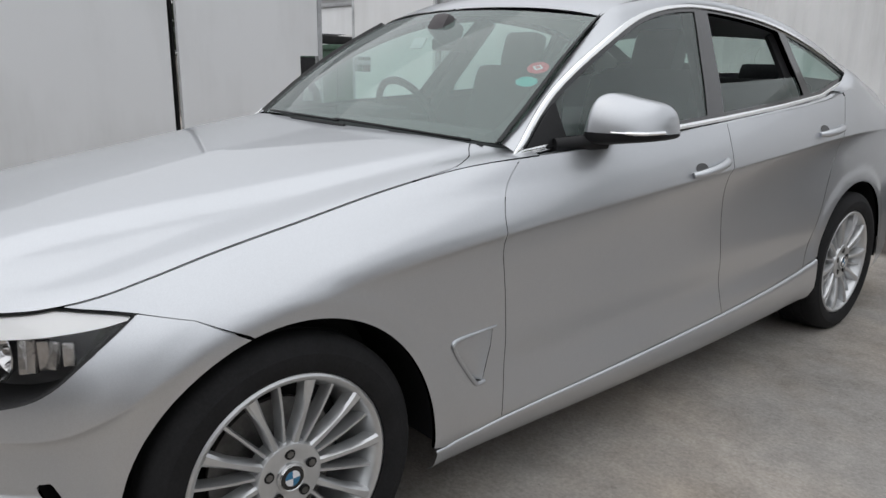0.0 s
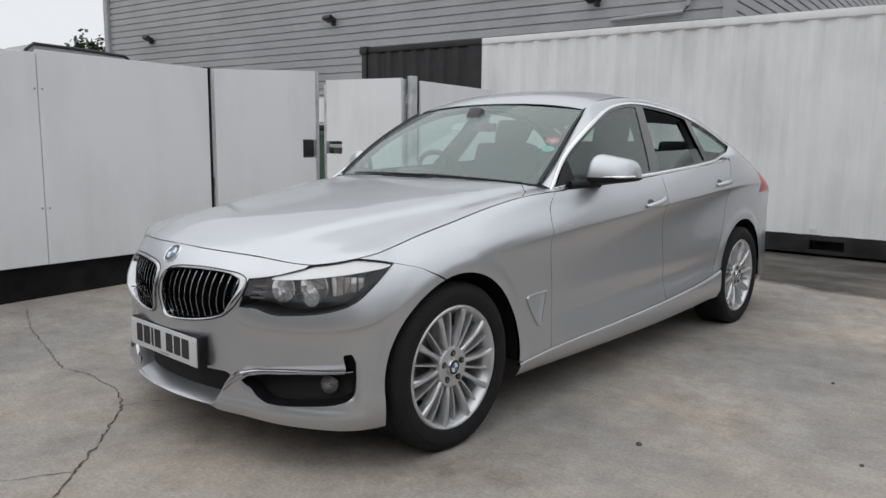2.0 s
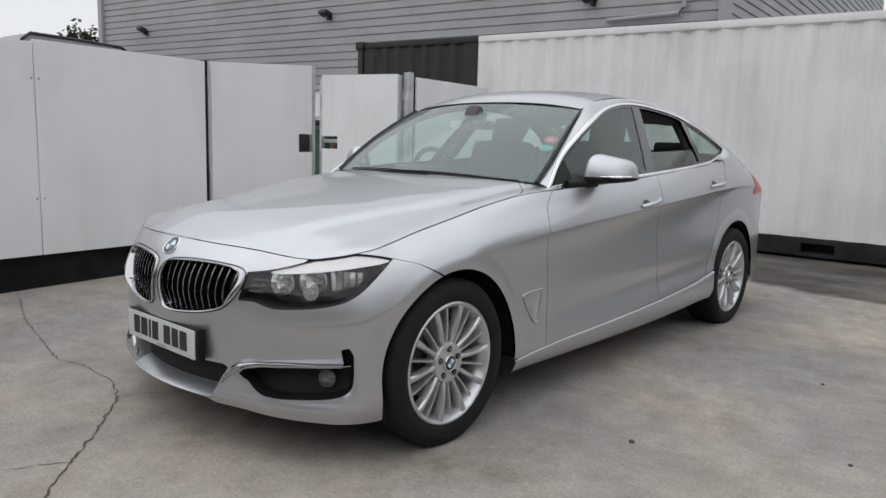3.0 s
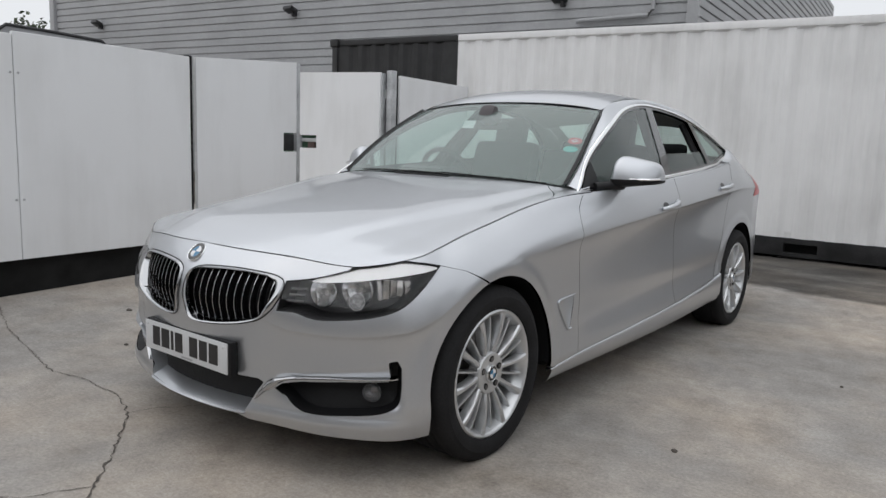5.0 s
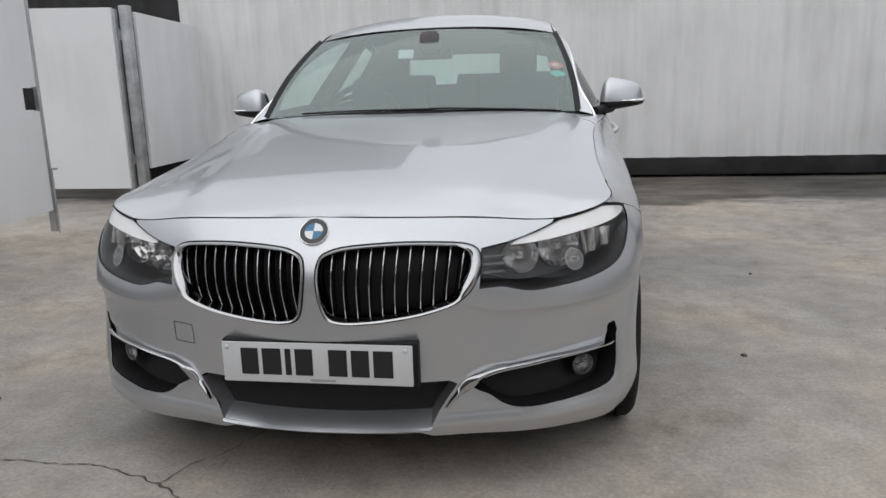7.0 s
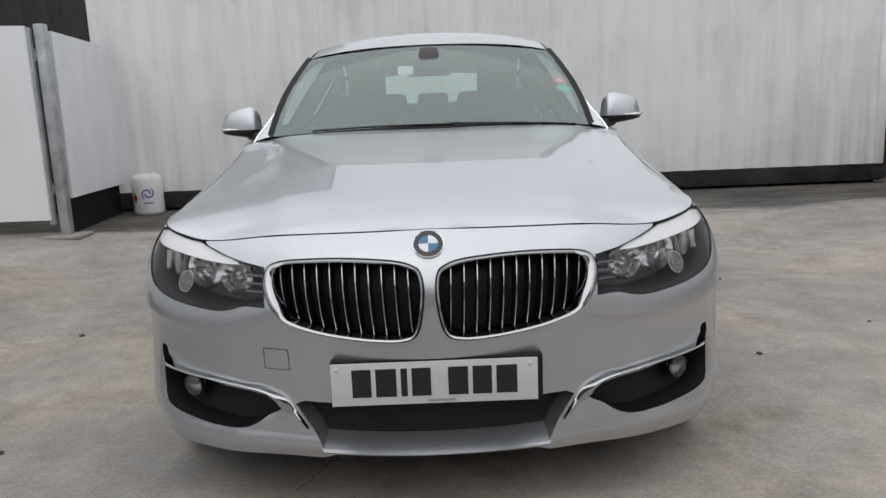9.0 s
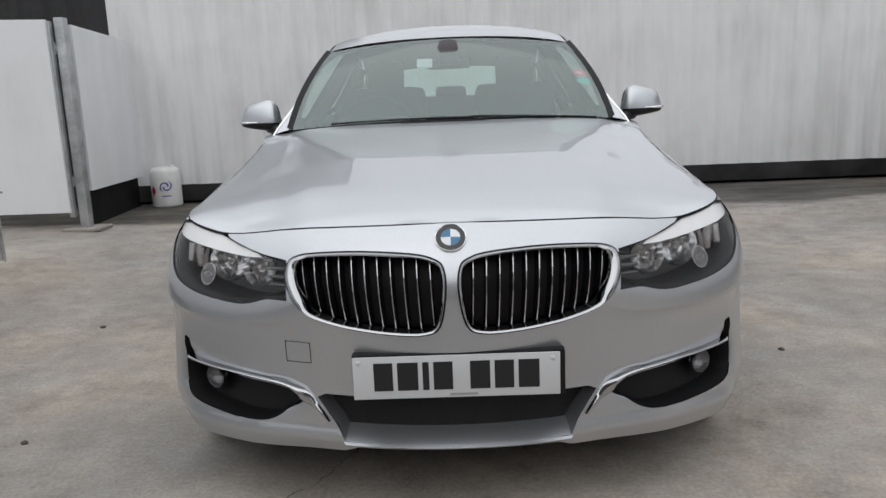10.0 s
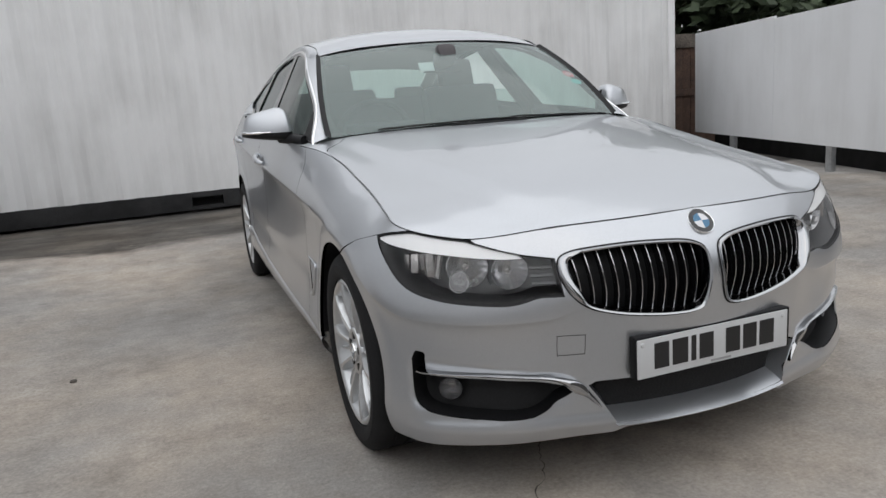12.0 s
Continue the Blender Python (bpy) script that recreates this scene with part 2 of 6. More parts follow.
STICKER_RED = material("sticker_red", (0.5, 0.03, 0.06), rough=0.5)
STICKER_GREY = material("sticker_grey", (0.35, 0.35, 0.36), rough=0.5)
TAIL_RED = material("tail_lamp_red", (0.50, 0.012, 0.02), rough=0.3, coat=0.15, var=0.1, scale=20)
SCREEN_GLASS = glass("windscreen_glass", (0.76, 0.90, 0.86), ior=1.55, haze=0.21)
SIDE_GLASS = glass("side_window_glass", (0.72, 0.86, 0.81), ior=1.5, haze=0.09)
LENS_GLASS = glass("lamp_lens", (0.98, 0.98, 0.98), ior=1.38)
POD = material("grey_pod_plastic", (0.07, 0.062, 0.066), rough=0.6, grain=0.1)
FILM = glass("transfer_film", (0.8, 0.8, 0.8), ior=1.3, haze=0.22, veil_colour=(0.68, 0.68, 0.69))

# ---- helpers for building ----
def mesh_from(bm, name, mat, smooth=True, angle=40):
    me = bpy.data.meshes.new(name)
    bm.normal_update()
    bm.to_mesh(me)
    bm.free()
    mats = mat if isinstance(mat, (list, tuple)) else [mat]
    for m in mats:
        me.materials.append(m)
    if smooth:
        me.polygons.foreach_set("use_smooth", [True] * len(me.polygons))
        me.set_sharp_from_angle(angle=radians(angle))
    return me


def part(name, bm, mat, parent=None, label="", smooth=True, angle=40):
    ob = new(name, mesh_from(bm, name, mat, smooth, angle))
    if parent is not None:
        ob.parent = parent
    if label:
        tagged(ob, label)
    return ob


def thing(name, label, category, group="", kind="", at=(0, 0, 0)):
    ob = new(name)
    ob.empty_display_size = 0.1
    ob.location = at
    return tagged(ob, label, category, group, kind)


def add_box(bm, c, size, rot=None, bevel=0.0):
    """A box of full size about c, turned by rot (a 3x3 or 4x4 Matrix), with bevelled edges."""
    m = Matrix.Translation(c) @ (rot.to_4x4() if rot else Matrix()) @ Matrix.Diagonal((*size, 1))
    made = bmesh.ops.create_cube(bm, size=1, matrix=m)
    if bevel > 0:
        edges = list({e for v in made["verts"] for e in v.link_edges})
        bmesh.ops.bevel(bm, geom=edges, offset=bevel, segments=2, affect="EDGES", profile=0.6)
    return bm


def add_cyl(bm, a, b, r1, r2=None, seg=24, caps=True):
    a, b = Vector(a), Vector(b)
    d = b - a
    m = Matrix.Translation((a + b) / 2) @ d.to_track_quat("Z", "Y").to_matrix().to_4x4()
    bmesh.ops.create_cone(bm, cap_ends=caps, segments=seg, radius1=r1, radius2=r1 if r2 is None else r2, depth=d.length, matrix=m)
    return bm


def add_tube(bm, pts, r, seg=8, closed=False):
    """A round bar along a polyline."""
    pts = [Vector(p) for p in pts]
    n = len(pts)
    rings, up = [], Vector((0, 0, 1))
    for i, p in enumerate(pts):
        a = pts[(i - 1) % n] if closed or i else p
        b = pts[(i + 1) % n] if closed or i < n - 1 else p
        t = (b - a).normalized()
        ref = up if abs(t.dot(up)) < 0.95 else Vector((1, 0, 0))
        s = t.cross(ref).normalized()
        u = s.cross(t)
        rr = r[i] if isinstance(r, (list, tuple)) else r
        rings.append([bm.verts.new(p + rr * (math.cos(k * math.tau / seg) * s + math.sin(k * math.tau / seg) * u)) for k in range(seg)])
    for i in range(n if closed else n - 1):
        q, w = rings[i], rings[(i + 1) % n]
        for k in range(seg):
            bm.faces.new((q[k], q[(k + 1) % seg], w[(k + 1) % seg], w[k]))
    if not closed:
        bm.faces.new(rings[0][::-1])
        bm.faces.new(rings[-1])
    bmesh.ops.recalc_face_normals(bm, faces=bm.faces)
    return bm


def add_lathe(bm, prof, seg=48, axis="X", centre=(0, 0, 0), closed=False):
    """Turn a profile of (along, radius) round an axis."""
    c = Vector(centre)
    rings = []
    for a, r in prof:
        ring = []
        for k in range(seg):
            w = k * math.tau / seg
            v = (a, r * math.cos(w), r * math.sin(w)) if axis == "X" else ((r * math.cos(w), r * math.sin(w), a) if axis == "Z" else (r * math.cos(w), a, r * math.sin(w)))
            ring.append(bm.verts.new(c + Vector(v)))
        rings.append(ring)
    m = len(rings)
    for i in range(m if closed else m - 1):
        q, w = rings[i], rings[(i + 1) % m]
        for k in range(seg):
            bm.faces.new((q[k], q[(k + 1) % seg], w[(k + 1) % seg], w[k]))
    bmesh.ops.recalc_face_normals(bm, faces=bm.faces)
    return bm


def lerp(a, b, t):
    return a + (b - a) * t


def step(a, b, x):
    t = min(1.0, max(0.0, (x - a) / (b - a)))
    return t * t * (3 - 2 * t)


# ---- ground: one sheet with a slight rise towards the fences ----
def ground_z(x, y):
    dx = max(0.0, -1.7 - x, x - 2.2)
    dy = max(0.0, y - 3.3)
    return 0.12 * step(0, 2.2, math.hypot(dx, dy))


def build_ground():
    def axis(lo, hi, near):
        out = list(np.arange(near[0], near[1] + 1e-6, 0.2))
        v, s = near[1], 0.3
        while v < hi:
            v, s = v + s, s * 1.35
            out.append(min(v, hi))
        v, s, pre = near[0], 0.3, []
        while v > lo:
            v, s = v - s, s * 1.35
            pre.append(max(v, lo))
        return pre[::-1] + out

    xs, ys = axis(-900, 900, (-5, 7)), axis(-900, 900, (-3, 7))
    bm = bmesh.new()
    grid = [[bm.verts.new((x, y, ground_z(x, y))) for x in xs] for y in ys]
    for j in range(len(ys) - 1):
        for i in range(len(xs) - 1):
            bm.faces.new((grid[j][i], grid[j][i + 1], grid[j + 1][i + 1], grid[j + 1][i]))
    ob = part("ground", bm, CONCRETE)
    tagged(ob, "worn grey concrete yard with stains and damp patches", "ground", kind="structure")
    return ob


GROUND = build_ground()


def build_crack(points, width, seed):
    """A jagged crack, thin and dark, lying on the concrete."""
    rnd = random.Random(seed)
    path = [Vector(points[0])]
    for a, b in zip(points, points[1:]):
        a, b = Vector(a), Vector(b)
        k = max(2, int((b - a).length / 0.022))
        side = Vector((-(b - a).y, (b - a).x)).normalized()
        for i in range(1, k + 1):
            wob = rnd.uniform(-0.008, 0.008) if i < k else 0
            path.append(a.lerp(b, i / k) + side * wob)
    bm = bmesh.new()
    prev = None
    for i, p in enumerate(path):
        q = path[min(i + 1, len(path) - 1)] - path[max(i - 1, 0)]
        s = Vector((-q.y, q.x)).normalized() * width * rnd.uniform(0.12, 0.9) * 0.45
        z = ground_z(p.x, p.y) + 0.003
        row = [bm.verts.new((p.x + s.x, p.y + s.y, z)), bm.verts.new((p.x - s.x, p.y - s.y, z))]
        if prev:
            bm.faces.new((prev[0], prev[1], row[1], row[0]))
        prev = row
    bmesh.ops.recalc_face_normals(bm, faces=bm.faces)
    ob = part("crack", bm, CRACK, GROUND, smooth=False)
    return ob


# ---- shipping container ----
CY, CX0, CX1, CZ0, CB, CSPLIT = 5.8, -6.22, 5.07, 0.15, 0.34, -3.78


def roof_line(x):
    """Height of the container's top, which stands a little out of level."""
    return 2.66 - 0.026 * (x - CSPLIT)


def build_container():
    box = thing("shipping_container", "long white corrugated steel shipping container with black end", "shipping container", at=(0, CY, 0.12))
    base = Vector((0, CY, 0.12))

    def sheet(x0, x1, mat, name):
        bm = bmesh.new()
        pitch, depth = 0.275, 0.028
        cuts, x = [], CX0
        while x < CX1 + pitch:
            for f, d in ((0.0, 0), (0.27, 0), (0.5, 1), (0.77, 1)):
                cuts.append((x + f * pitch, d * depth))
            x += pitch
        cuts = [c for c in cuts if x0 + 0.12 < c[0] < x1 - 0.12]
        cuts = [(x0, 0), (x0 + 0.1, 0), *cuts, (x1 - 0.1, 0), (x1, 0)]
        rows = []
        for j in range(8):
            k = 0.0 if j == 7 else 1.0
            row = []
            for cx, d in cuts:
                top = roof_line(cx)
                z = (CB, CB + 0.03, 0.8, 1.2, 1.6, 2.0, top - 0.11, top - 0.09)[j]
                row.append(bm.verts.new((cx, d * k + 0.004 * noise.noise((cx * 1.5, z * 2, 3)), z - base.z)))
            rows.append(row)
        for a, b in zip(rows, rows[1:]):
            for i in range(len(cuts) - 1):
                bm.faces.new((a[i], a[i + 1], b[i + 1], b[i]))
        part(name, bm, mat, box, smooth=False)

    sheet(CX0 + 0.1, CSPLIT, CONT_BLACK, "black_side_sheet")
    sheet(CSPLIT, CX1 - 0.02, CONT_WHITE, "white_side_sheet")
    for x0, x1, mat, nm in ((CX0, CSPLIT, CONT_BLACK, "black_top_rail"), (CSPLIT, CX1, CONT_WHITE, "white_top_rail")):
        bm = bmesh.new()
        add_box(bm, ((x0 + x1) / 2, 0.02, roof_line((x0 + x1) / 2) - 0.05 - base.z), (x1 - x0, 0.07, 0.08), Matrix.Rotation(0.026, 3, "Y"), bevel=0.008)
        part(nm, bm, mat, box)
    # bottom rail with fork pockets left open
    pockets = [(-1.0, 0.32), (0.69, 0.32)]
    edges = [CX0] + [v for c, w in pockets for v in (c - w / 2, c + w / 2)] + [CX1]
    bm = bmesh.new()
    for i in range(0, len(edges), 2):
        add_box(bm, ((edges[i] + edges[i + 1]) / 2, 0.05, (CZ0 + CB) / 2 - base.z), (edges[i + 1] - edges[i], 0.09, CB - CZ0 - 0.004), bevel=0.006)
    for c, w in pockets:
        add_box(bm, (c, 0.05, CB - 0.03 - base.z), (w, 0.085, 0.05))
        add_box(bm, (c, 0.05, CZ0 + 0.02 - base.z), (w, 0.085, 0.035))
        add_box(bm, (c, 0.2, (CZ0 + CB) / 2 - base.z), (w, 0.02, 0.18))
    part("bottom_rail", bm, RAIL_GREY, box)
    for x, mat, nm in ((CX0 + 0.06, CONT_BLACK, "black_corner_post"), (CX1 - 0.05, CONT_WHITE, "white_corner_post")):
        bm = bmesh.new()
        add_box(bm, (x, 0.03, (CB + roof_line(x)) / 2 - base.z), (0.11, 0.11, roof_line(x) - CB), bevel=0.012)
        part(nm, bm, mat, box)
        for z in (roof_line(x) - 0.05, CZ0 + 0.08):
            bm = bmesh.new()
            add_box(bm, (x, 0.03, z - base.z), (0.17, 0.16, 0.12), bevel=0.02)
            part("corner_casting", bm, mat if z > 1 else RAIL_GREY, box)
    bm = bmesh.new()
    add_box(bm, ((CX0 + CX1) / 2, 1.25, 1.4 - base.z), (CX1 - CX0 - 0.06, 2.36, 2.12))
    for v in bm.verts:
        v.co.z = roof_line(v.co.x) - 0.03 - base.z if v.co.z > 1 else CB - base.z
    part("shell", bm, CONT_WHITE, box, smooth=False)
    for x in (-6.0, -3.0, 0.2, 3.0, 4.8):
        bm = bmesh.new()
        add_box(bm, (x, 1.2, -0.03), (0.5, 2.2, 0.12))
        part("bearer", bm, PLINTH, box, smooth=False)
    # flat scabs and dents on the paint
    for x, z, s in ((3.4, 0.92, 0.06), (4.55, 1.0, 0.05), (4.78, 0.45, 0.05), (3.2, 0.86, 0.05), (0.55, 0.40, 0.05)):
        bm = bmesh.new()
        bmesh.ops.create_uvsphere(bm, u_segments=12, v_segments=8, radius=s, matrix=Matrix.Translation((x, 0.012, z - base.z)) @ Matrix.Diagonal((0.6, 0.035, 0.35, 1)))
        part("dent", bm, CONT_WHITE, box)
    return box


build_container()


# ---- white hoarding down one side, two gates, posts ----
def fence_x(y):
    return -2.90 - 0.1226 * y


F_TURN = Matrix.Rotation(math.atan(0.1226), 3, "Z")


def board_panel(parent, p0, p1, z0, z1, thick=0.03, mat=None, name="board", cut=None):
    """An upright board between two plan points; cut is a notch (along0, along1, z0, z1) taken out of it."""
    a, b = Vector((*p0, 0)), Vector((*p1, 0))
    d = b - a
    n = Vector((-d.y, d.x, 0)).normalized()
    L = d.length
    bm = bmesh.new()
    us, vs = [0, L], [z0, z1]
    if cut:
        us, vs = sorted({0, cut[0], cut[1], L}), sorted({z0, cut[2], cut[3], z1})
    for u0, u1 in zip(us, us[1:]):
        for v0, v1 in zip(vs, vs[1:]):
            if cut and cut[0] <= u0 < cut[1] and cut[2] <= v0 < cut[3]:
                continue
            mid = a + d.normalized() * (u0 + u1) / 2 + Vector((0, 0, (v0 + v1) / 2))
            rot = Matrix(((d.normalized().x, n.x, 0), (d.normalized().y, n.y, 0), (0, 0, 1)))
            add_box(bm, mid - parent.location, (u1 - u0, thick, v1 - v0), rot, bevel=0 if cut else 0.004)
    bmesh.ops.remove_doubles(bm, verts=bm.verts, dist=0.0005)
    return part(name, bm, mat or BOARD, parent, smooth=False)


def build_hoarding():
    y0, y1 = -7.0, 1.255
    h = thing("hoarding", "tall white board hoarding on a black plinth", "fence", at=(fence_x(0), 0, 0.08))
    seams = [-7.0, -5.0, -2.6, -0.18, 1.225]
    for i, (a, b) in enumerate(zip(seams, seams[1:])):
        board_panel(h, (fence_x(a + 0.003), a + 0.003), (fence_x(b - 0.003), b - 0.003), 0.317, lerp(1.74, 1.815, (i + 1) / 4))
    bm = bmesh.new()
    a, b = Vector((fence_x(y0) - 0.07, y0, 0)), Vector((fence_x(y1) - 0.07, y1, 0))
    add_box(bm, (a + b) / 2 + Vector((0, 0, 0.2)) - h.location, (0.04, (b - a).length, 0.34), F_TURN)
    part("plinth", bm, PLINTH, h, smooth=False)
    for y in (-6.9, -5, -2.6, -0.15, 1.1):
        bm = bmesh.new()
        add_box(bm, Vector((fence_x(y) - 0.12, y, 0.92)) - h.location, (0.07, 0.07, 1.7), F_TURN, bevel=0.006)
        part("post", bm, GALV, h)
    for y in (-0.2, -0.15):
        for z in (0.72, 1.55):
            bm = bmesh.new()
            add_cyl(bm, Vector((fence_x(y) + 0.012, y, z)) - h.location, Vector((fence_x(y) + 0.021, y, z)) - h.location, 0.008, seg=8)
            part("screw", bm, GALV, h)
    return h


build_hoarding()


def slope_top(ob, axis, a, b, rise_a, rise_b):
    """Lift the top edge of a board by rise_a at a to rise_b at b along an axis (0 or 1)."""
    top = max(v.co.z for v in ob.data.vertices)
    off = ob.parent.location[axis]
    for v in ob.data.vertices:
        if v.co.z > top - 0.02:
            v.co.z += lerp(rise_a, rise_b, (v.co[axis] + off - a) / (b - a))


def build_gate_one():
    g = thing("gate", "white boarded steel gate leaf standing closed in line with the hoarding", "gate", at=(fence_x(1.3), 1.3, 0.1))
    ya, yb = 1.285, 2.535
    k = (-3.275 - fence_x(ya)) / (yb - ya)
    turn = Matrix.Rotation(-math.atan(k), 3, "Z")

    def leaf(y, out=0.0):
        return fence_x(ya) + k * (y - ya) + out

    board = board_panel(g, (leaf(ya), ya), (leaf(yb), yb), 0.30, 1.82, cut=(1.08, 1.27, 1.06, 1.24))
    slope_top(board, 1, ya, yb, 0.0, 0.095)
    # stiles coloured black to put the gap's darkness behind the boards
    for y in (1.235, 1.262):
        bm = bmesh.new()
        add_box(bm, Vector((fence_x(y) - 0.05, y, 0.98)) - g.location, (0.05, 0.022, 1.70), F_TURN, bevel=0.004)
        part("hinge_gap_stile", bm, PLINTH, g)
    bm = bmesh.new()
    add_box(bm, Vector((leaf(yb, -0.01), yb + 0.025, 1.02)) - g.location, (0.05, 0.045, 1.78), turn, bevel=0.006)
    part("closing_stile", bm, GALV, g)
    for z in (0.42, 1.15, 1.74):
        bm = bmesh.new()
        add_box(bm, Vector((leaf(1.9, -0.045), 1.9, z)) - g.location, (0.04, 1.2, 0.04), turn, bevel=0.004)
        part("rail", bm, GALV, g)
    # dark block put in the lock notch to draw its dark opening
    bm = bmesh.new()
    add_box(bm, Vector((leaf(yb), yb - 0.1, 1.15)) - g.location, (0.03, 0.17, 0.16), turn, bevel=0.004)
    part("notch_fill", bm, RAIL_GREY, g, "dark block filling the lock notch")
    bm = bmesh.new()
    x, y = leaf(yb, 0.03), yb + 0.02
    add_tube(bm, [Vector(q) - g.location for q in ((x, y, 0.62), (x, y, 0.12))], 0.008)
    add_tube(bm, [Vector(q) - g.location for q in ((x, y, 0.62), (x + 0.05, y, 0.62))], 0.008)
    part("drop_bolt", bm, GALV, g)
    return g


build_gate_one()


def build_gate_two():
    y = 3.98
    g = thing("gate", "white boarded steel gate leaf swung open beside a galvanised post", "gate", at=(-3.5, y, 0.12))
    board = board_panel(g, (-4.9, y + 0.03), (-3.49, y), 0.285, 1.97, cut=(0.0, 0.32, 1.08, 1.24))
    slope_top(board, 0, -4.9, -3.49, 0.05, 0.0)
    for x in (-4.92, -3.49):
        bm = bmesh.new()
        add_box(bm, Vector((x, y + 0.035, 1.1)) - g.location, (0.045, 0.05, 1.72), bevel=0.006)
        part("stile", bm, GALV, g)
    for z in (0.4, 1.18, 1.85):
        bm = bmesh.new()
        add_box(bm, Vector((-4.2, y + 0.06, z)) - g.location, (1.42, 0.04, 0.045), bevel=0.004)
        part("rail", bm, GALV, g)
    bm = bmesh.new()
    add_box(bm, Vector((-4.72, y + 0.06, 1.12)) - g.location, (0.12, 0.03, 0.1), bevel=0.004)
    part("lock_box", bm, RUST, g, "rusty red lock box")
    return g


build_gate_two()


def build_gate_post():
    g = thing("gate_post", "square galvanised steel gate post set in the concrete", "post", at=(-3.405, 4.07, ground_z(-3.4, 4.1)))
    bm = bmesh.new()
    add_box(bm, (0, 0, 0.94), (0.085, 0.085, 1.88), bevel=0.008)
    part("shaft", bm, GALV, g)
    bm = bmesh.new()
    add_box(bm, (0, 0, 0.012), (0.34, 0.3, 0.03), bevel=0.01)
    part("footing", bm, CONCRETE, g)
    for z in (0.45, 1.62):
        bm = bmesh.new()
        add_cyl(bm, (-0.07, -0.03, z - 0.05), (-0.07, -0.03, z + 0.05), 0.018, seg=12)
        add_box(bm, (-0.06, -0.03, z), (0.1, 0.02, 0.05), bevel=0.003)
        part("hinge", bm, GALV, g)
    return g


build_gate_post()


def build_infill():
    g = thing("infill_panel", "white board panel closing the gap beside the container", "fence", at=(-3.45, 4.9, 0.12))
    board_panel(g, (-3.38, 4.17), (-3.56, 5.74), 0.46, 1.945)
    board_panel(g, (-3.45, 4.2), (-3.64, 5.74), 0.1, 0.5, mat=PLINTH, name="plinth")
    bm = bmesh.new()
    add_box(bm, Vector((-3.435, 4.19, 1.02)) - g.location, (0.05, 0.05, 1.8), bevel=0.005)
    part("stile", bm, DARK_METAL, g)
    return g


build_infill()


def build_right_fence():
    a, b = Vector((5.97, 6.44)), Vector((3.19, -2.2))
    d = (b - a).normalized()
    h = thing("hoarding", "white board fence standing on short steel posts", "fence", at=(4.9, 3.2, 0.12))
    L = (b - a).length
    k = 4
    for i in range(k):
        p, q = a + d * (L * i / k), a + d * (L * (i + 1) / k - 0.004)
        board_panel(h, p, q, 0.385, lerp(1.79, 1.69, (i + 0.5) / k))
    s = 1.165
    while s < L:
        p = a + d * s
        bm = bmesh.new()
        add_box(bm, Vector((p.x + 0.04, p.y, 0.9)) - h.location, (0.07, 0.07, 1.6), bevel=0.006)
        part("post", bm, GALV, h)
        s += 2.22
    pa, pb = a + Vector((0.45, 0.1)), b + Vector((0.45, 0.1))
    board_panel(h, pa, pb, 0.1, 0.55, mat=PLINTH, name="backing")
    return h


build_right_fence()


def build_timber_fence():
    h = thing("timber_fence", "dark brown close-boarded timber fence behind the container", "fence", at=(5.9, 7.0, 0.12))
    for i in range(16):
        x = 5.2 + i * 0.15
        bm = bmesh.new()
        add_box(bm, Vector((x, 7.0 + 0.006 * (i % 2), 0.86)) - h.location, (0.145, 0.02, 1.52), bevel=0.003)
        part("plank", bm, WOOD, h)
    for z, w, mat in ((1.72, 0.20, WOOD_GREY), (0.95, 0.10, WOOD)):
        bm = bmesh.new()
        add_box(bm, Vector((6.3, 6.975, z)) - h.location, (2.4, 0.03, w), bevel=0.005)
        part("rail", bm, mat, h)
    return h


build_timber_fence()


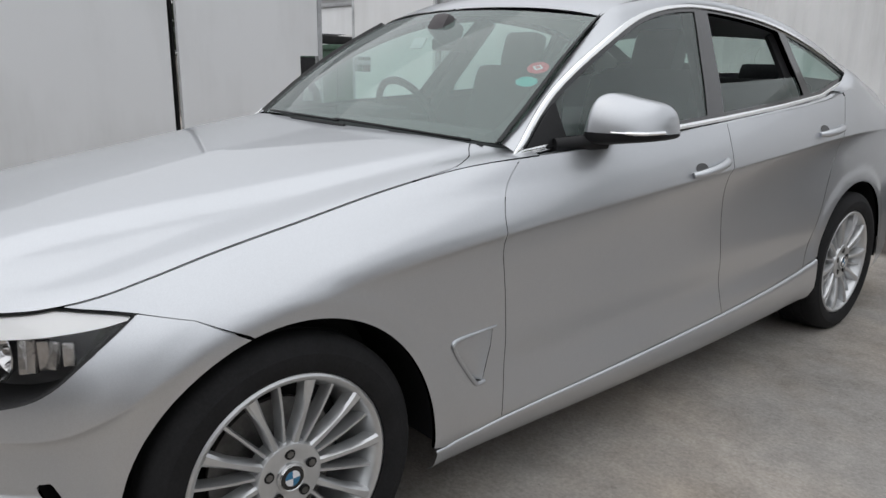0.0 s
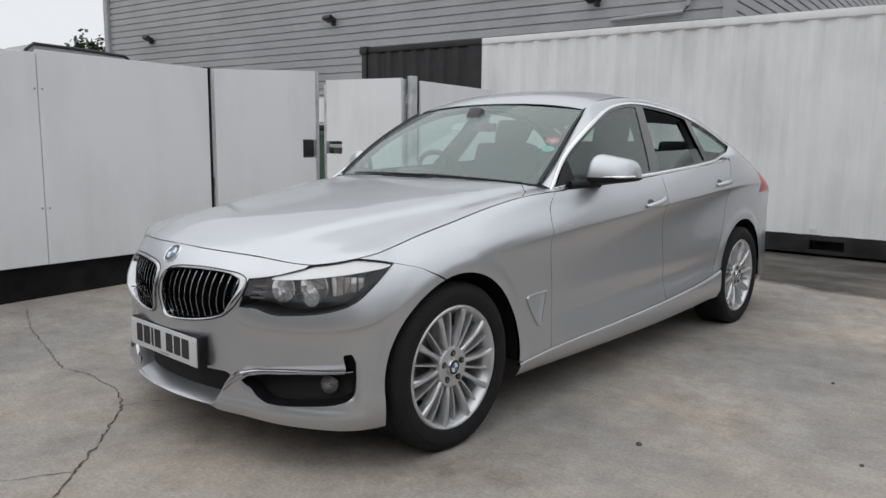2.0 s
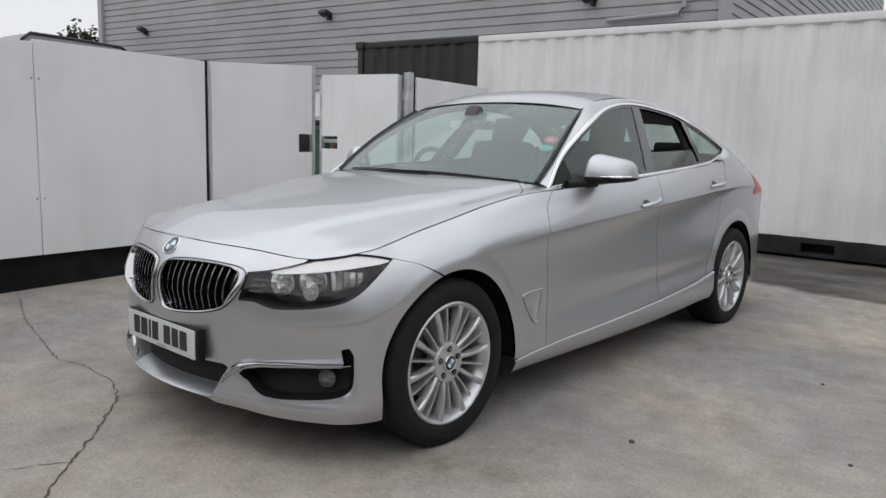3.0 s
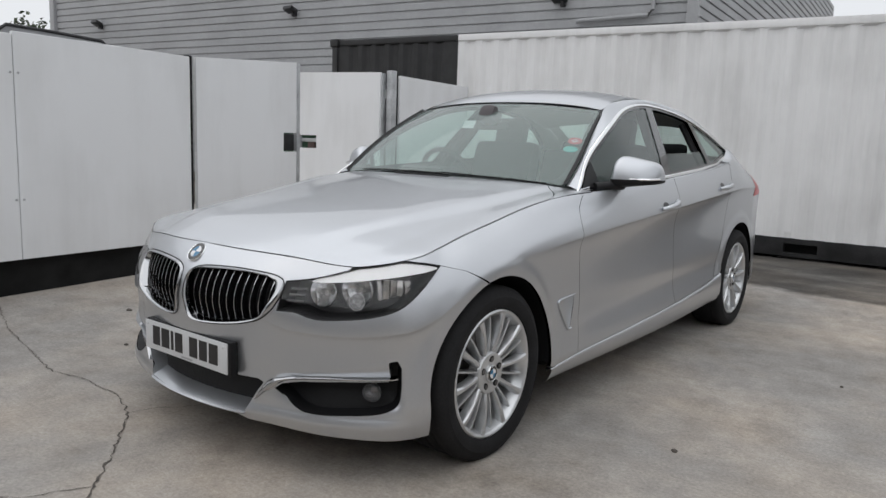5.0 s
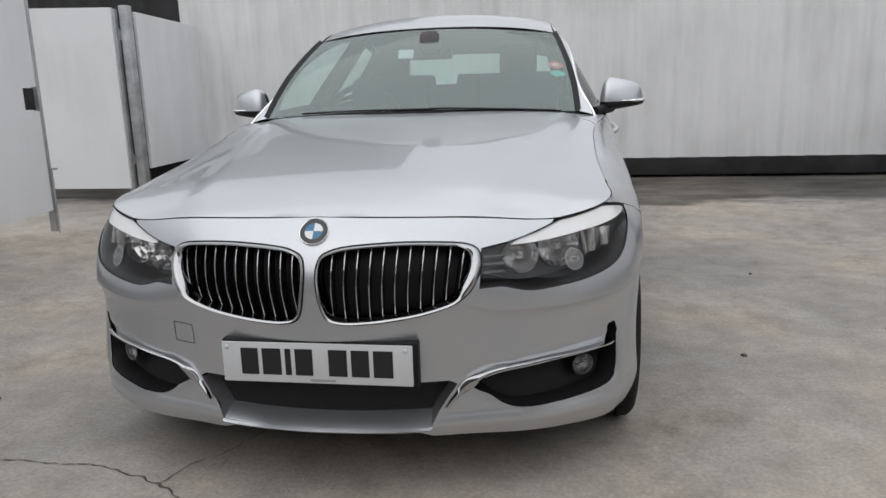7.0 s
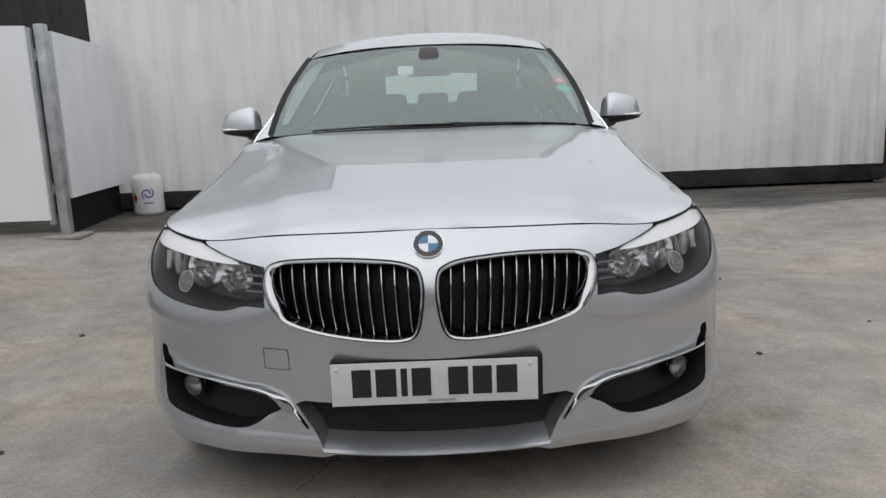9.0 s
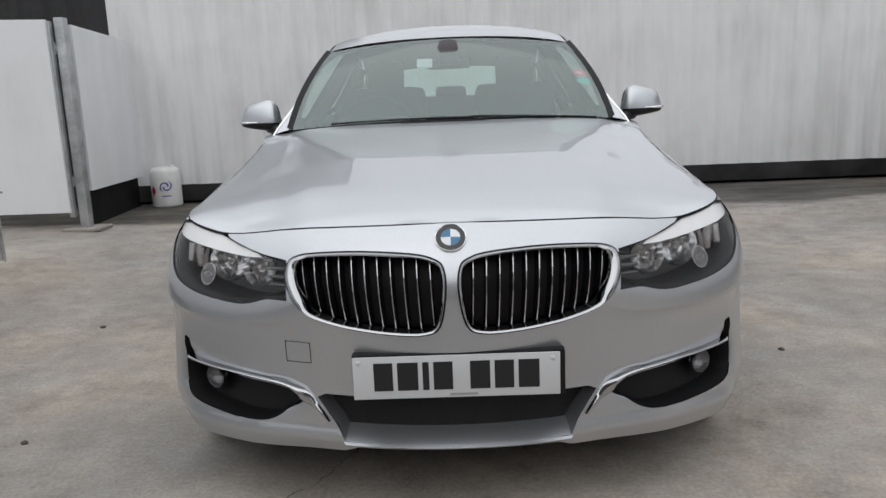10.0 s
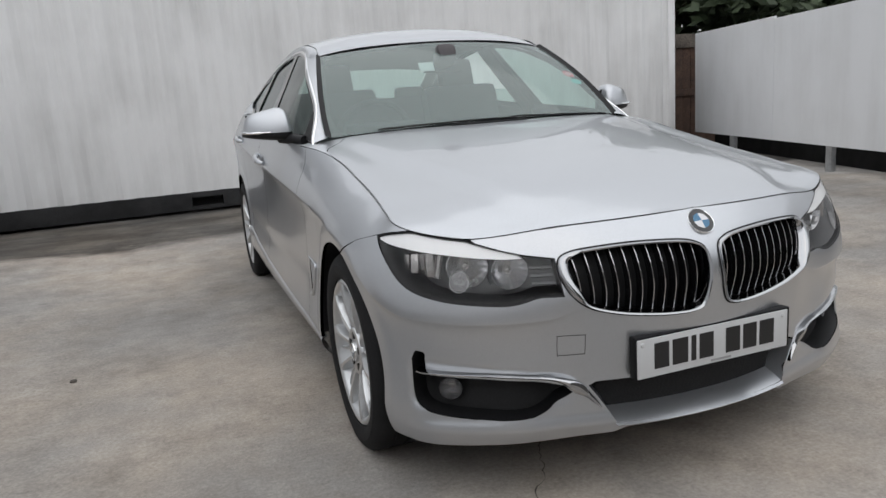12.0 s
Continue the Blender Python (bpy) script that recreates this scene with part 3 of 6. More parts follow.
# ---- white plastic drum by the container ----
def build_drum():
    x, y = -3.25, 5.60
    z = ground_z(x, y)
    d = thing("plastic_drum", "white plastic drum with a purple swirl and a red diamond label", "drum", at=(x, y, z))
    bm = bmesh.new()
    add_lathe(bm, [(0, 0.0), (0, 0.145), (0.012, 0.158), (0.03, 0.162), (0.38, 0.162), (0.41, 0.155), (0.435, 0.13), (0.445, 0.09), (0.446, 0.0)], axis="Z", seg=40)
    part("body", bm, PLASTIC_WHITE, d)
    bm = bmesh.new()
    add_lathe(bm, [(0.44, 0.0), (0.44, 0.03), (0.462, 0.03), (0.465, 0.0)], axis="Z", seg=16, centre=(0.07, 0.02, 0))
    part("cap", bm, PLASTIC_WHITE, d)
    # labels wrapped on the wall of the drum

    def wrap(u, v):
        w = -math.pi / 2 + u / 0.162
        return Vector((0.1645 * math.cos(w), 0.1645 * math.sin(w), v))

    bm = bmesh.new()
    g = [[bm.verts.new(wrap(-0.095 + 0.034 * (i / 4 - j / 4), 0.19 + 0.06 * (i / 4 + j / 4 - 1))) for i in range(5)] for j in range(5)]
    for j in range(4):
        for i in range(4):
            bm.faces.new((g[j][i], g[j][i + 1], g[j + 1][i + 1], g[j + 1][i]))
    bmesh.ops.recalc_face_normals(bm, faces=bm.faces)
    part("diamond_label", bm, RED, d)
    bm = bmesh.new()
    for turn in (0, math.pi):
        prev = None
        for i in range(26):
            t = i / 25
            w = turn + t * 4.2
            r0, r1 = lerp(0.012, 0.062, t), lerp(0.03, 0.075, t) if t < 0.8 else lerp(0.069, 0.066, (t - 0.8) / 0.2)
            row = [bm.verts.new(wrap(0.055 + r * math.cos(w), 0.235 + r * math.sin(w))) for r in (r0, max(r0 + 0.001, r1))]
            if prev:
                bm.faces.new((prev[0], prev[1], row[1], row[0]))
            prev = row
    bmesh.ops.recalc_face_normals(bm, faces=bm.faces)
    part("swirl_label", bm, PURPLE, d)
    bm = bmesh.new()
    rows = [[bm.verts.new(wrap(0.005 + 0.1 * i / 6, 0.125 + 0.012 * j)) for i in range(7)] for j in range(2)]
    for i in range(6):
        bm.faces.new((rows[0][i], rows[0][i + 1], rows[1][i + 1], rows[1][i]))
    part("text_bar", bm, PURPLE, d)
    return d


build_drum()


# ---- clad building behind ----
B_O, B_DIR = Vector((-3.17, 12.80)), Vector((-math.cos(radians(9)), -math.sin(radians(9))))


def build_building():
    b = thing("warehouse", "large grey metal-clad warehouse with horizontal ribs", "building", at=(B_O.x, B_O.y, 0.12))
    side = Vector((-0.077, 0.997))

    def wall(origin, direction, length, height, name, out):
        bm = bmesh.new()
        prof = []
        z = 0.0
        while z < height:
            prof += [(z, 0.0), (z + 0.155, 0.0), (z + 0.17, -0.035), (z + 0.19, -0.035)]
            z += 0.205
        prev = None
        for z, o in prof:
            row = [bm.verts.new((*(origin + direction * s + out * o), z)) for s in (0, length)]
            if prev:
                bm.faces.new((prev[0], prev[1], row[1], row[0]))
            prev = row
        bmesh.ops.recalc_face_normals(bm, faces=bm.faces)
        part(name, bm, CLADDING, b, smooth=False)

    out = Vector((B_DIR.y, -B_DIR.x))
    if out.y > 0:
        out = -out
    wall(Vector((0, 0)), B_DIR, 20.85, 7.6, "front_wall", out)
    wall(Vector((0, 0)), side, 22.3, 7.6, "side_wall", Vector((1, 0)))
    bm = bmesh.new()
    c = (B_DIR * 10.4 + side * 11.1)
    add_box(bm, (c.x, c.y, 7.7), (20.4, 22.0, 0.2), Matrix.Rotation(radians(6.5), 3, "Z"))
    part("roof", bm, CLADDING, b, smooth=False)
    bm = bmesh.new()
    add_box(bm, (0.02, -0.02, 3.8), (0.22, 0.22, 7.6), Matrix.Rotation(radians(9), 3, "Z"), bevel=0.01)
    part("corner_flashing", bm, CLADDING, b)
    bm = bmesh.new()
    p = B_DIR * 20.85
    add_box(bm, (p.x, p.y, 3.8), (0.22, 0.22, 7.6), Matrix.Rotation(radians(9), 3, "Z"), bevel=0.01)
    part("corner_flashing", bm, CLADDING, b)
    bm = bmesh.new()
    q = B_DIR * 0.77 + out * 0.12
    q2 = B_DIR * 2.4 + out * 0.12
    add_tube(bm, [(q.x, q.y, 7.4), (q.x, q.y, 3.95), (q.x + B_DIR.x * 0.1, q.y, 3.85), (q2.x, q2.y, 3.8)], 0.05)
    part("downpipe", bm, CLADDING, b)
    return b, out


WAREHOUSE, B_OUT = build_building()


def build_flood(s, z):
    p = B_O + B_DIR * s + B_OUT * 0.16
    f = thing("flood_lamp", "small dark floodlight fixed to the cladding", "lamp", "floodlights on the warehouse", at=(p.x, p.y, z))
    bm = bmesh.new()
    add_box(bm, (0, 0, 0), (0.34, 0.24, 0.10), Matrix.Rotation(radians(-24), 3, "X"), bevel=0.02)
    part("housing", bm, DARK_METAL, f)
    bm = bmesh.new()
    add_box(bm, (0.06, 0.09, -0.10), (0.08, 0.14, 0.15), bevel=0.02)
    part("bracket", bm, DARK_METAL, f)
    return f


for s, z in ((18.45, 4.66), (10.42, 4.62), (2.82, 4.42)):
    build_flood(s, z)


# ---- round-topped grey locker behind the hoarding, its top showing ----
def build_locker():
    a, b = Vector((-3.366, -0.10, 1.915)), Vector((-3.448, 0.80, 1.895))
    d = (b - a).xy.normalized()
    n = Vector((-d.y, d.x))
    L, z0, h = (b - a).xy.length, 0.09, 1.825
    g = thing("locker", "grey round-topped steel locker with dark top edging", "locker", at=(a.x, a.y, z0))
    prof = [(0.0, 0.0), (0.0, h - 0.12), (0.03, h - 0.05), (0.09, h), (L * 0.5, h - 0.006), (L - 0.10, h - 0.02), (L - 0.035, h - 0.06), (L, h - 0.13), (L, 0.0)]
    bm = bmesh.new()
    rows = [[bm.verts.new((d.x * u + n.x * w, d.y * u + n.y * w, z)) for u, z in prof] for w in (0.0, 0.45)]
    for k in range(len(prof)):
        m = (k + 1) % len(prof)
        bm.faces.new((rows[0][k], rows[0][m], rows[1][m], rows[1][k]))
    bm.faces.new(rows[0])
    bm.faces.new(rows[1][::-1])
    bmesh.ops.recalc_face_normals(bm, faces=bm.faces)
    part("body", bm, CLADDING, g, smooth=False)
    bm = bmesh.new()
    add_tube(bm, [(d.x * u - n.x * 0.004, d.y * u - n.y * 0.004, z) for u, z in prof[1:-1]], 0.012, seg=8)
    part("edging", bm, DARK_METAL, g, "dark edging strip")


build_locker()


# ---- trees: hedge wood beyond the right fence, far tops beyond the hoarding ----
def build_tree(x, y, height, spread, seed, name="tree", leaves=1400):
    rnd = random.Random(seed)
    t = thing(name, "dark leafy tree beyond the fence", "tree", "trees beyond the yard", at=(x, y, 0.1))
    bm = bmesh.new()
    add_tube(bm, [(0, 0, 0), (0.05, 0.03, height * 0.3), (-0.05, 0.05, height * 0.7)], [0.16, 0.12, 0.05])
    for i in range(6):
        w, h = i * 1.05 + rnd.random(), height * rnd.uniform(0.3, 0.6)
        add_tube(bm, [(0, 0, h), (spread * 0.3 * math.cos(w), spread * 0.3 * math.sin(w), h + 0.5), (spread * 0.7 * math.cos(w), spread * 0.7 * math.sin(w), h + height * 0.25)], [0.06, 0.04, 0.015], seg=6)
    part("trunk", bm, BARK, t)
    verts, faces = [], []
    clumps = []
    for i in range(26):
        w, u = rnd.random() * math.tau, rnd.random() ** 0.6
        clumps.append(Vector((spread * u * math.cos(w), spread * u * math.sin(w), height * rnd.uniform(0.25, 0.95) * (1 - 0.18 * u))))
    for i in range(leaves):
        c = rnd.choice(clumps)
        p = c + Vector((rnd.gauss(0, spread * 0.17), rnd.gauss(0, spread * 0.17), rnd.gauss(0, height * 0.055)))
        a = Vector((rnd.uniform(-1, 1), rnd.uniform(-1, 1), rnd.uniform(-0.6, 0.6))).normalized() * rnd.uniform(0.08, 0.2)
        q = a.orthogonal().normalized() * a.length * 0.55
        k = len(verts)
        verts += [p - a, p + q, p + a, p - q]
        faces.append((k, k + 1, k + 2, k + 3))
    me = bpy.data.meshes.new("crown")
    me.from_pydata(verts, [], faces)
    me.materials.append(LEAF)
    crown = new("crown", me)
    crown.parent = t
    return t


for i, (x, y, h, s) in enumerate(((7.4, 9.4, 3.9, 1.5), (9.2, 8.2, 4.3, 1.7), (10.6, 5.8, 4.0, 1.7), (8.6, 11.0, 4.8, 1.8), (11.8, 8.2, 4.8, 2.0), (11.0, 3.4, 3.9, 1.6), (13, 5.5, 4.9, 2.0), (6.3, 11.2, 4.2, 1.5), (12.4, 1.2, 4.0, 1.8))):
    build_tree(x, y, h, s, 40 + i, leaves=8500)
for i, (x, y, h, s) in enumerate(((-36, 14.5, 6.6, 2.2), (-39, 10.5, 6.1, 2.6), (-44, 7, 6.2, 3.0), (-48, 3, 6.0, 3.0), (-33, 16.5, 7.0, 2.2))):
    build_tree(x, y, h, s, 70 + i, leaves=4500)

# cracks and small litter on the concrete
build_crack([(-0.53, -0.72), (-0.36, -0.84), (-0.21, -0.95), (0.02, -1.14), (0.19, -1.28), (0.5, -1.5)], 0.014, 1)
build_crack([(-0.53, -0.72), (-0.77, -0.64), (-0.93, -0.64), (-1.14, -0.64), (-1.3, -0.69), (-1.82, -0.59), (-2.22, -0.53), (-2.7, -0.4)], 0.010, 2)
build_crack([(-0.53, -0.72), (-0.49, -0.6), (-0.42, -0.53), (-0.33, -0.32), (-0.2, 0.0)], 0.006, 3)
build_crack([(0.02, -1.14), (-0.09, -1.34), (-0.3, -1.5)], 0.007, 4)

# slab joint before the container
build_crack([(-0.4, 4.60), (0.6, 4.46), (1.6, 4.28), (2.8, 4.12)], 0.016, 5)


def build_pebble(x, y, s, seed):
    bm = bmesh.new()
    bmesh.ops.create_icosphere(bm, subdivisions=2, radius=s)
    for v in bm.verts:
        v.co *= 1 + 0.35 * noise.noise(v.co * 60 + Vector((seed, 0, 0)))
        v.co.z *= 0.55
    ob = part("pebble", bm, CRACK)
    ob.location = (x, y, ground_z(x, y) + s * 0.3)
    tagged(ob, "small dark bit of grit on the concrete", "pebble", "grit on the yard")


for i, (x, y, s) in enumerate(((1.39, 0.5, 0.013), (-1.89, 1.18, 0.016), (1.75, 1.9, 0.01), (-1.5, -0.2, 0.012), (0.9, -1.2, 0.008), (2.1, 0.9, 0.009), (-2.2, 0.2, 0.016))):
    build_pebble(x, y, s, i)


# ---- seen through the gap between the gates ----
def build_skip():
    g = thing("skip", "green painted steel waste skip behind the gates", "skip", at=(-8.7, 6.9, 0.12))
    bm = bmesh.new()
    made = bmesh.ops.create_cube(bm, size=1, matrix=Matrix.Translation((0, 0, 0.62)) @ Matrix.Diagonal((2.6, 1.5, 1.24, 1)))
    for v in made["verts"]:
        if v.co.z < 0.3:
            v.co.x *= 0.72
    bmesh.ops.bevel(bm, geom=bm.edges[:], offset=0.02, segments=2, affect="EDGES")
    part("body", bm, GREEN, g)
    for y in (-0.75, 0.75):
        bm = bmesh.new()
        add_box(bm, (0, y, 1.27), (2.7, 0.09, 0.09), bevel=0.02)
        part("rim_rail", bm, GREEN, g)
    for x in (-0.8, 0.0, 0.8):
        bm = bmesh.new()
        add_box(bm, (x, -0.77, 0.62), (0.08, 0.05, 1.2), bevel=0.01)
        part("rib", bm, GREEN, g)
    bm = bmesh.new()
    add_box(bm, (0.1, -0.1, 1.36), (2.2, 1.1, 0.16), Matrix.Rotation(radians(4), 3, "Y"), bevel=0.05)
    part("load", bm, PLINTH, g, "dark rubbish in the skip")
    bm = bmesh.new()
    add_box(bm, (0.1, -0.5, 1.46), (1.6, 0.12, 0.05), Matrix.Rotation(radians(-3), 3, "Y"), bevel=0.01)
    part("plank", bm, PLASTIC_WHITE, g)


build_skip()


def build_cabin_store():
    g = thing("store_cabin", "plain white panelled store cabin behind the skip", "cabin", at=(-10.6, 8.9, 0.12))
    bm = bmesh.new()
    add_box(bm, (0, 0, 1.07), (4.6, 1.6, 2.14), bevel=0.02)
    part("body", bm, BOARD, g)
    bm = bmesh.new()
    add_box(bm, (0, 0, 2.18), (4.7, 1.7, 0.08), bevel=0.02)
    part("roof", bm, CLADDING, g)


build_cabin_store()


# ---- unseen wall added behind the camera to darken reflections on the car ----
def build_unseen_wall():
    bm = bmesh.new()
    add_box(bm, (0.5, -8.6, 1.95), (24, 0.2, 3.9), bevel=0.01)
    ob = part("unseen_wall_south", bm, UNSEEN_WALL)
    tagged(ob, "unseen dark grey wall added to darken reflections", "wall", kind="structure")


build_unseen_wall()

# ---- the car: smooth body surfaces from a plan curve, insets and height fields ----
class Spline:
    """Natural cubic through (x, y) knots."""

    def __init__(self, xs, ys):
        self.x, self.y = np.array(xs, float), np.array(ys, float)
        n = len(xs)
        h = np.diff(self.x)
        a, r = np.zeros((n, n)), np.zeros(n)
        a[0, 0] = a[-1, -1] = 1
        for i in range(1, n - 1):
            a[i, i - 1], a[i, i], a[i, i + 1] = h[i - 1], 2 * (h[i - 1] + h[i]), h[i]
            r[i] = 6 * ((self.y[i + 1] - self.y[i]) / h[i] - (self.y[i] - self.y[i - 1]) / h[i - 1])
        self.m = np.linalg.solve(a, r)

    def __call__(self, v):
        v = min(max(float(v), self.x[0]), self.x[-1])
        i = min(max(int(np.searchsorted(self.x, v)) - 1, 0), len(self.x) - 2)
        h = self.x[i + 1] - self.x[i]
        a, b = (self.x[i + 1] - v) / h, (v - self.x[i]) / h
        return float(a * self.y[i] + b * self.y[i + 1] + ((a ** 3 - a) * self.m[i] + (b ** 3 - b) * self.m[i + 1]) * h * h / 6)


class Pchip:
    """Monotone cubic through (x, y) knots: no overshoot."""

    def __init__(self, pairs):
        self.x = np.array([p[0] for p in pairs], float)
        self.y = np.array([p[1] for p in pairs], float)
        h, d = np.diff(self.x), np.diff(self.y) / np.diff(self.x)
        m = np.zeros(len(self.x))
        m[0], m[-1] = d[0], d[-1]
        for i in range(1, len(d)):
            if d[i - 1] * d[i] > 0:
                w1, w2 = 2 * h[i] + h[i - 1], h[i] + 2 * h[i - 1]
                m[i] = (w1 + w2) / (w1 / d[i - 1] + w2 / d[i])
        self.m = m

    def __call__(self, v):
        v = min(max(float(v), self.x[0]), self.x[-1])
        i = min(max(int(np.searchsorted(self.x, v)) - 1, 0), len(self.x) - 2)
        h = self.x[i + 1] - self.x[i]
        t = (v - self.x[i]) / h
        return float((2 * t ** 3 - 3 * t ** 2 + 1) * self.y[i] + (t ** 3 - 2 * t ** 2 + t) * h * self.m[i] + (-2 * t ** 3 + 3 * t ** 2) * self.y[i + 1] + (t ** 3 - t ** 2) * h * self.m[i + 1])


PLAN_X = [0, 0.15, 0.3, 0.43, 0.56, 0.662, 0.747, 0.816, 0.859, 0.879, 0.885, 0.888, 0.890, 0.894, 0.902, 0.907, 0.908, 0.906, 0.899, 0.874, 0.83, 0.75, 0.6, 0.3, 0]
PLAN_Y = [-0.790, -0.781, -0.752, -0.710, -0.655, -0.602, -0.545, -0.478, -0.395, -0.28, -0.12, 0.06, 0.3, 0.6, 1.0, 1.5, 2.0, 2.5, 2.92, 3.3, 3.55, 3.77, 3.9, 3.965, 3.98]
PLAN_S = [0.0]
for i in range(1, len(PLAN_X)):
    PLAN_S.append(PLAN_S[-1] + math.hypot(PLAN_X[i] - PLAN_X[i - 1], PLAN_Y[i] - PLAN_Y[i - 1]))
# mirrored knots on both ends keep the nose and tail smooth across the centre line
RX = Spline([-v for v in PLAN_S[3:0:-1]] + PLAN_S, [-v for v in PLAN_X[3:0:-1]] + PLAN_X)
RY = Spline([-v for v in PLAN_S[3:0:-1]] + PLAN_S, PLAN_Y[3:0:-1] + PLAN_Y)
S_END = PLAN_S[-1]
SOFF = PLAN_S[12] - 0.3  # along the flank s is about y + SOFF

Z_TOP = Pchip([(0, 0.793), (0.43, 0.781), (0.69, 0.760), (0.80, 0.773), (0.877, 0.786), (1.0, 0.803), (1.1, 0.818), (1.25, 0.847), (1.43, 0.879), (1.67, 0.926), (1.97, 0.974), (2.1, 0.985), (2.37, 0.997), (3.12, 1.036), (3.97, 1.10), (4.2, 1.138), (4.4, 1.13), (4.65, 1.09), (4.93, 1.055), (5.2, 1.03), (5.97, 1.0)])
E_TOP = Pchip([(0, 0.105), (0.43, 0.092), (0.69, 0.08), (0.877, 0.075), (1.0, 0.085), (1.1, 0.105), (1.25, 0.122), (1.43, 0.133), (1.67, 0.135), (1.85, 0.123), (1.97, 0.106), (2.1, 0.083), (2.37, 0.062), (3.12, 0.066), (3.97, 0.065), (4.29, 0.085), (4.55, 0.10), (4.93, 0.12), (5.2, 0.15), (5.97, 0.3)])
Z_SH = Pchip([(0, 0.60), (0.36, 0.575), (0.5, 0.540), (0.66, 0.536), (0.877, 0.553), (1.0, 0.592), (1.1, 0.645), (1.43, 0.735), (1.57, 0.757), (1.95, 0.795), (2.37, 0.828), (2.82, 0.858), (3.47, 0.902), (4.0, 0.937), (4.29, 0.948), (4.68, 0.945), (5.2, 0.85), (5.97, 0.8)])
C_IN = Pchip([(0, 0.0), (0.36, 0.002), (0.5, 0.012), (0.877, 0.016), (1.05, 0.010), (1.2, 0.0), (1.5, 0.004), (1.75, 0.018), (2.1, 0.029), (2.5, 0.032), (3.12, 0.032), (3.7, 0.028), (4.1, 0.019), (4.4, 0.011), (4.8, 0.006), (5.97, 0.004)])


ARCH_F, ARCH_R = (-0.02, 0.322, 0.380), (2.915, 0.328, 0.388)


def inset(s, z):
    zs, zt = Z_SH(s), Z_TOP(s)
    d = 0.0
    if z > zs:
        t = (z - zs) / (zt - zs)
        d += E_TOP(s) * t ** (lerp(2.1, 1.8, step(0.36, 0.5, s)) if s < 0.9 else lerp(1.8, 2.1, step(0.9, 1.2, s)) if s < 1.4 else lerp(2.1, 1.35, step(1.55, 2.15, s)))
    else:
        t = min(1.0, max(0.0, (zs - z) / (zs - 0.29)))
        d += C_IN(s) * math.sin(math.pi * t ** 0.55) if t < 1 else 0.0
    if z < 0.30:
        d += 0.035 * ((0.30 - z) / 0.12) ** 2
    if s < 1.0 and z < 0.275:
        # chin: a ledge under the lower openings, then a face turned under
        d -= 0.019 * step(0.272, 0.226, z) * step(0.98, 0.80, s)
    if 1.9 < s < 4.05 and z < 0.62:
        # lower swage along the doors
        q = z - 0.425 - 0.03 * (s - 2.0)
        d += 0.011 * math.exp(-(q / (0.055 if q > 0 else 0.095)) ** 2) * step(1.9, 2.1, s) * step(4.05, 3.8, s)
    if 1.1 < s < 2.4:
        # shallow hollow below the wing's shoulder
        d += 0.006 * math.exp(-((z - zt + 0.062) / 0.028) ** 2) * step(1.15, 1.5, s) * step(2.35, 2.0, s)
    if s < 0.62 and z < 0.60:
        # the nose leans back towards the chin
        d += 0.10 * min(0.22, 0.60 - z) * step(0.62, 0.38, s)
    if 0.85 < s < 4.8:
        # flat lip round the wheel arches
        y = s - SOFF
        for cy, cz, r in (ARCH_F, ARCH_R):
            q = math.hypot(y - cy, z - cz) - r
            if q < 0.09:
                d -= 0.006 * step(0.080, 0.030, q)
    # wedge pressed in above the fog-lamp strip
    if 0.38 < s < 0.90 and 0.24 < z < 0.47:
        w = (s - 0.38) / 0.52
        low, high = lerp(0.352, 0.398, w), lerp(0.378, 0.455, w)
        k = min(1.0, max(0.0, (high - z) / (high - low)))
        d += 0.020 * step(0, 1, k) * step(0.26, 0.34, z) * step(0.0, 0.25, w) * step(1.0, 0.93, w)
    return d


def skin(s, z, off=0.0):
    """Point of the lower body for s along the plan from the nose, at height z, off metres proud."""
    h = 1e-3
    tx, ty = RX(s + h) - RX(s - h), RY(s + h) - RY(s - h)
    k = math.hypot(tx, ty)
    nx, ny = ty / k, -tx / k
    q = off - inset(abs(s), z)
    return Vector((RX(s) + nx * q, RY(s) + ny * q, z))


def skin_normal(s, z):
    h = 4e-3
    s = min(max(s, -0.05), S_END - 0.004)
    a = skin(s + h, z) - skin(s - h, z)
    b = skin(s, z + h) - skin(s, z - h)
    return a.cross(b).normalized()


def s_at_y(y, z):
    lo, hi = 0.3, S_END - 0.1
    for _ in range(32):
        mid = (lo + hi) / 2
        if skin(mid, z).y < y:
            lo = mid
        else:
            hi = mid
    return (lo + hi) / 2


def s_at_x(x, z):
    lo, hi = 0.0, 1.25
    for _ in range(32):
        mid = (lo + hi) / 2
        if skin(mid, z).x < x:
            lo = mid
        else:
            hi = mid
    return (lo + hi) / 2


def fx(pts):
    """Front outline given in (x, z)."""
    return [(s_at_x(x, z) if x > 1e-6 else 0.0, z) for x, z in pts]


def fy(pts):
    """Flank outline given in (y, z)."""
    return [(s_at_y(y, z), z) for y, z in pts]


def smooth_closed(pts, k=6):
    """Catmull-Rom through a closed outline."""
    out, n = [], len(pts)
    for i in range(n):
        p0, p1, p2, p3 = (Vector(pts[(i + j - 1) % n]) for j in range(4))
        for q in range(k):
            t = q / k
            out.append(tuple(0.5 * ((2 * p1) + (p2 - p0) * t + (2 * p0 - 5 * p1 + 4 * p2 - p3) * t * t + (3 * p1 - p0 - 3 * p2 + p3) * t ** 3)))
    return out


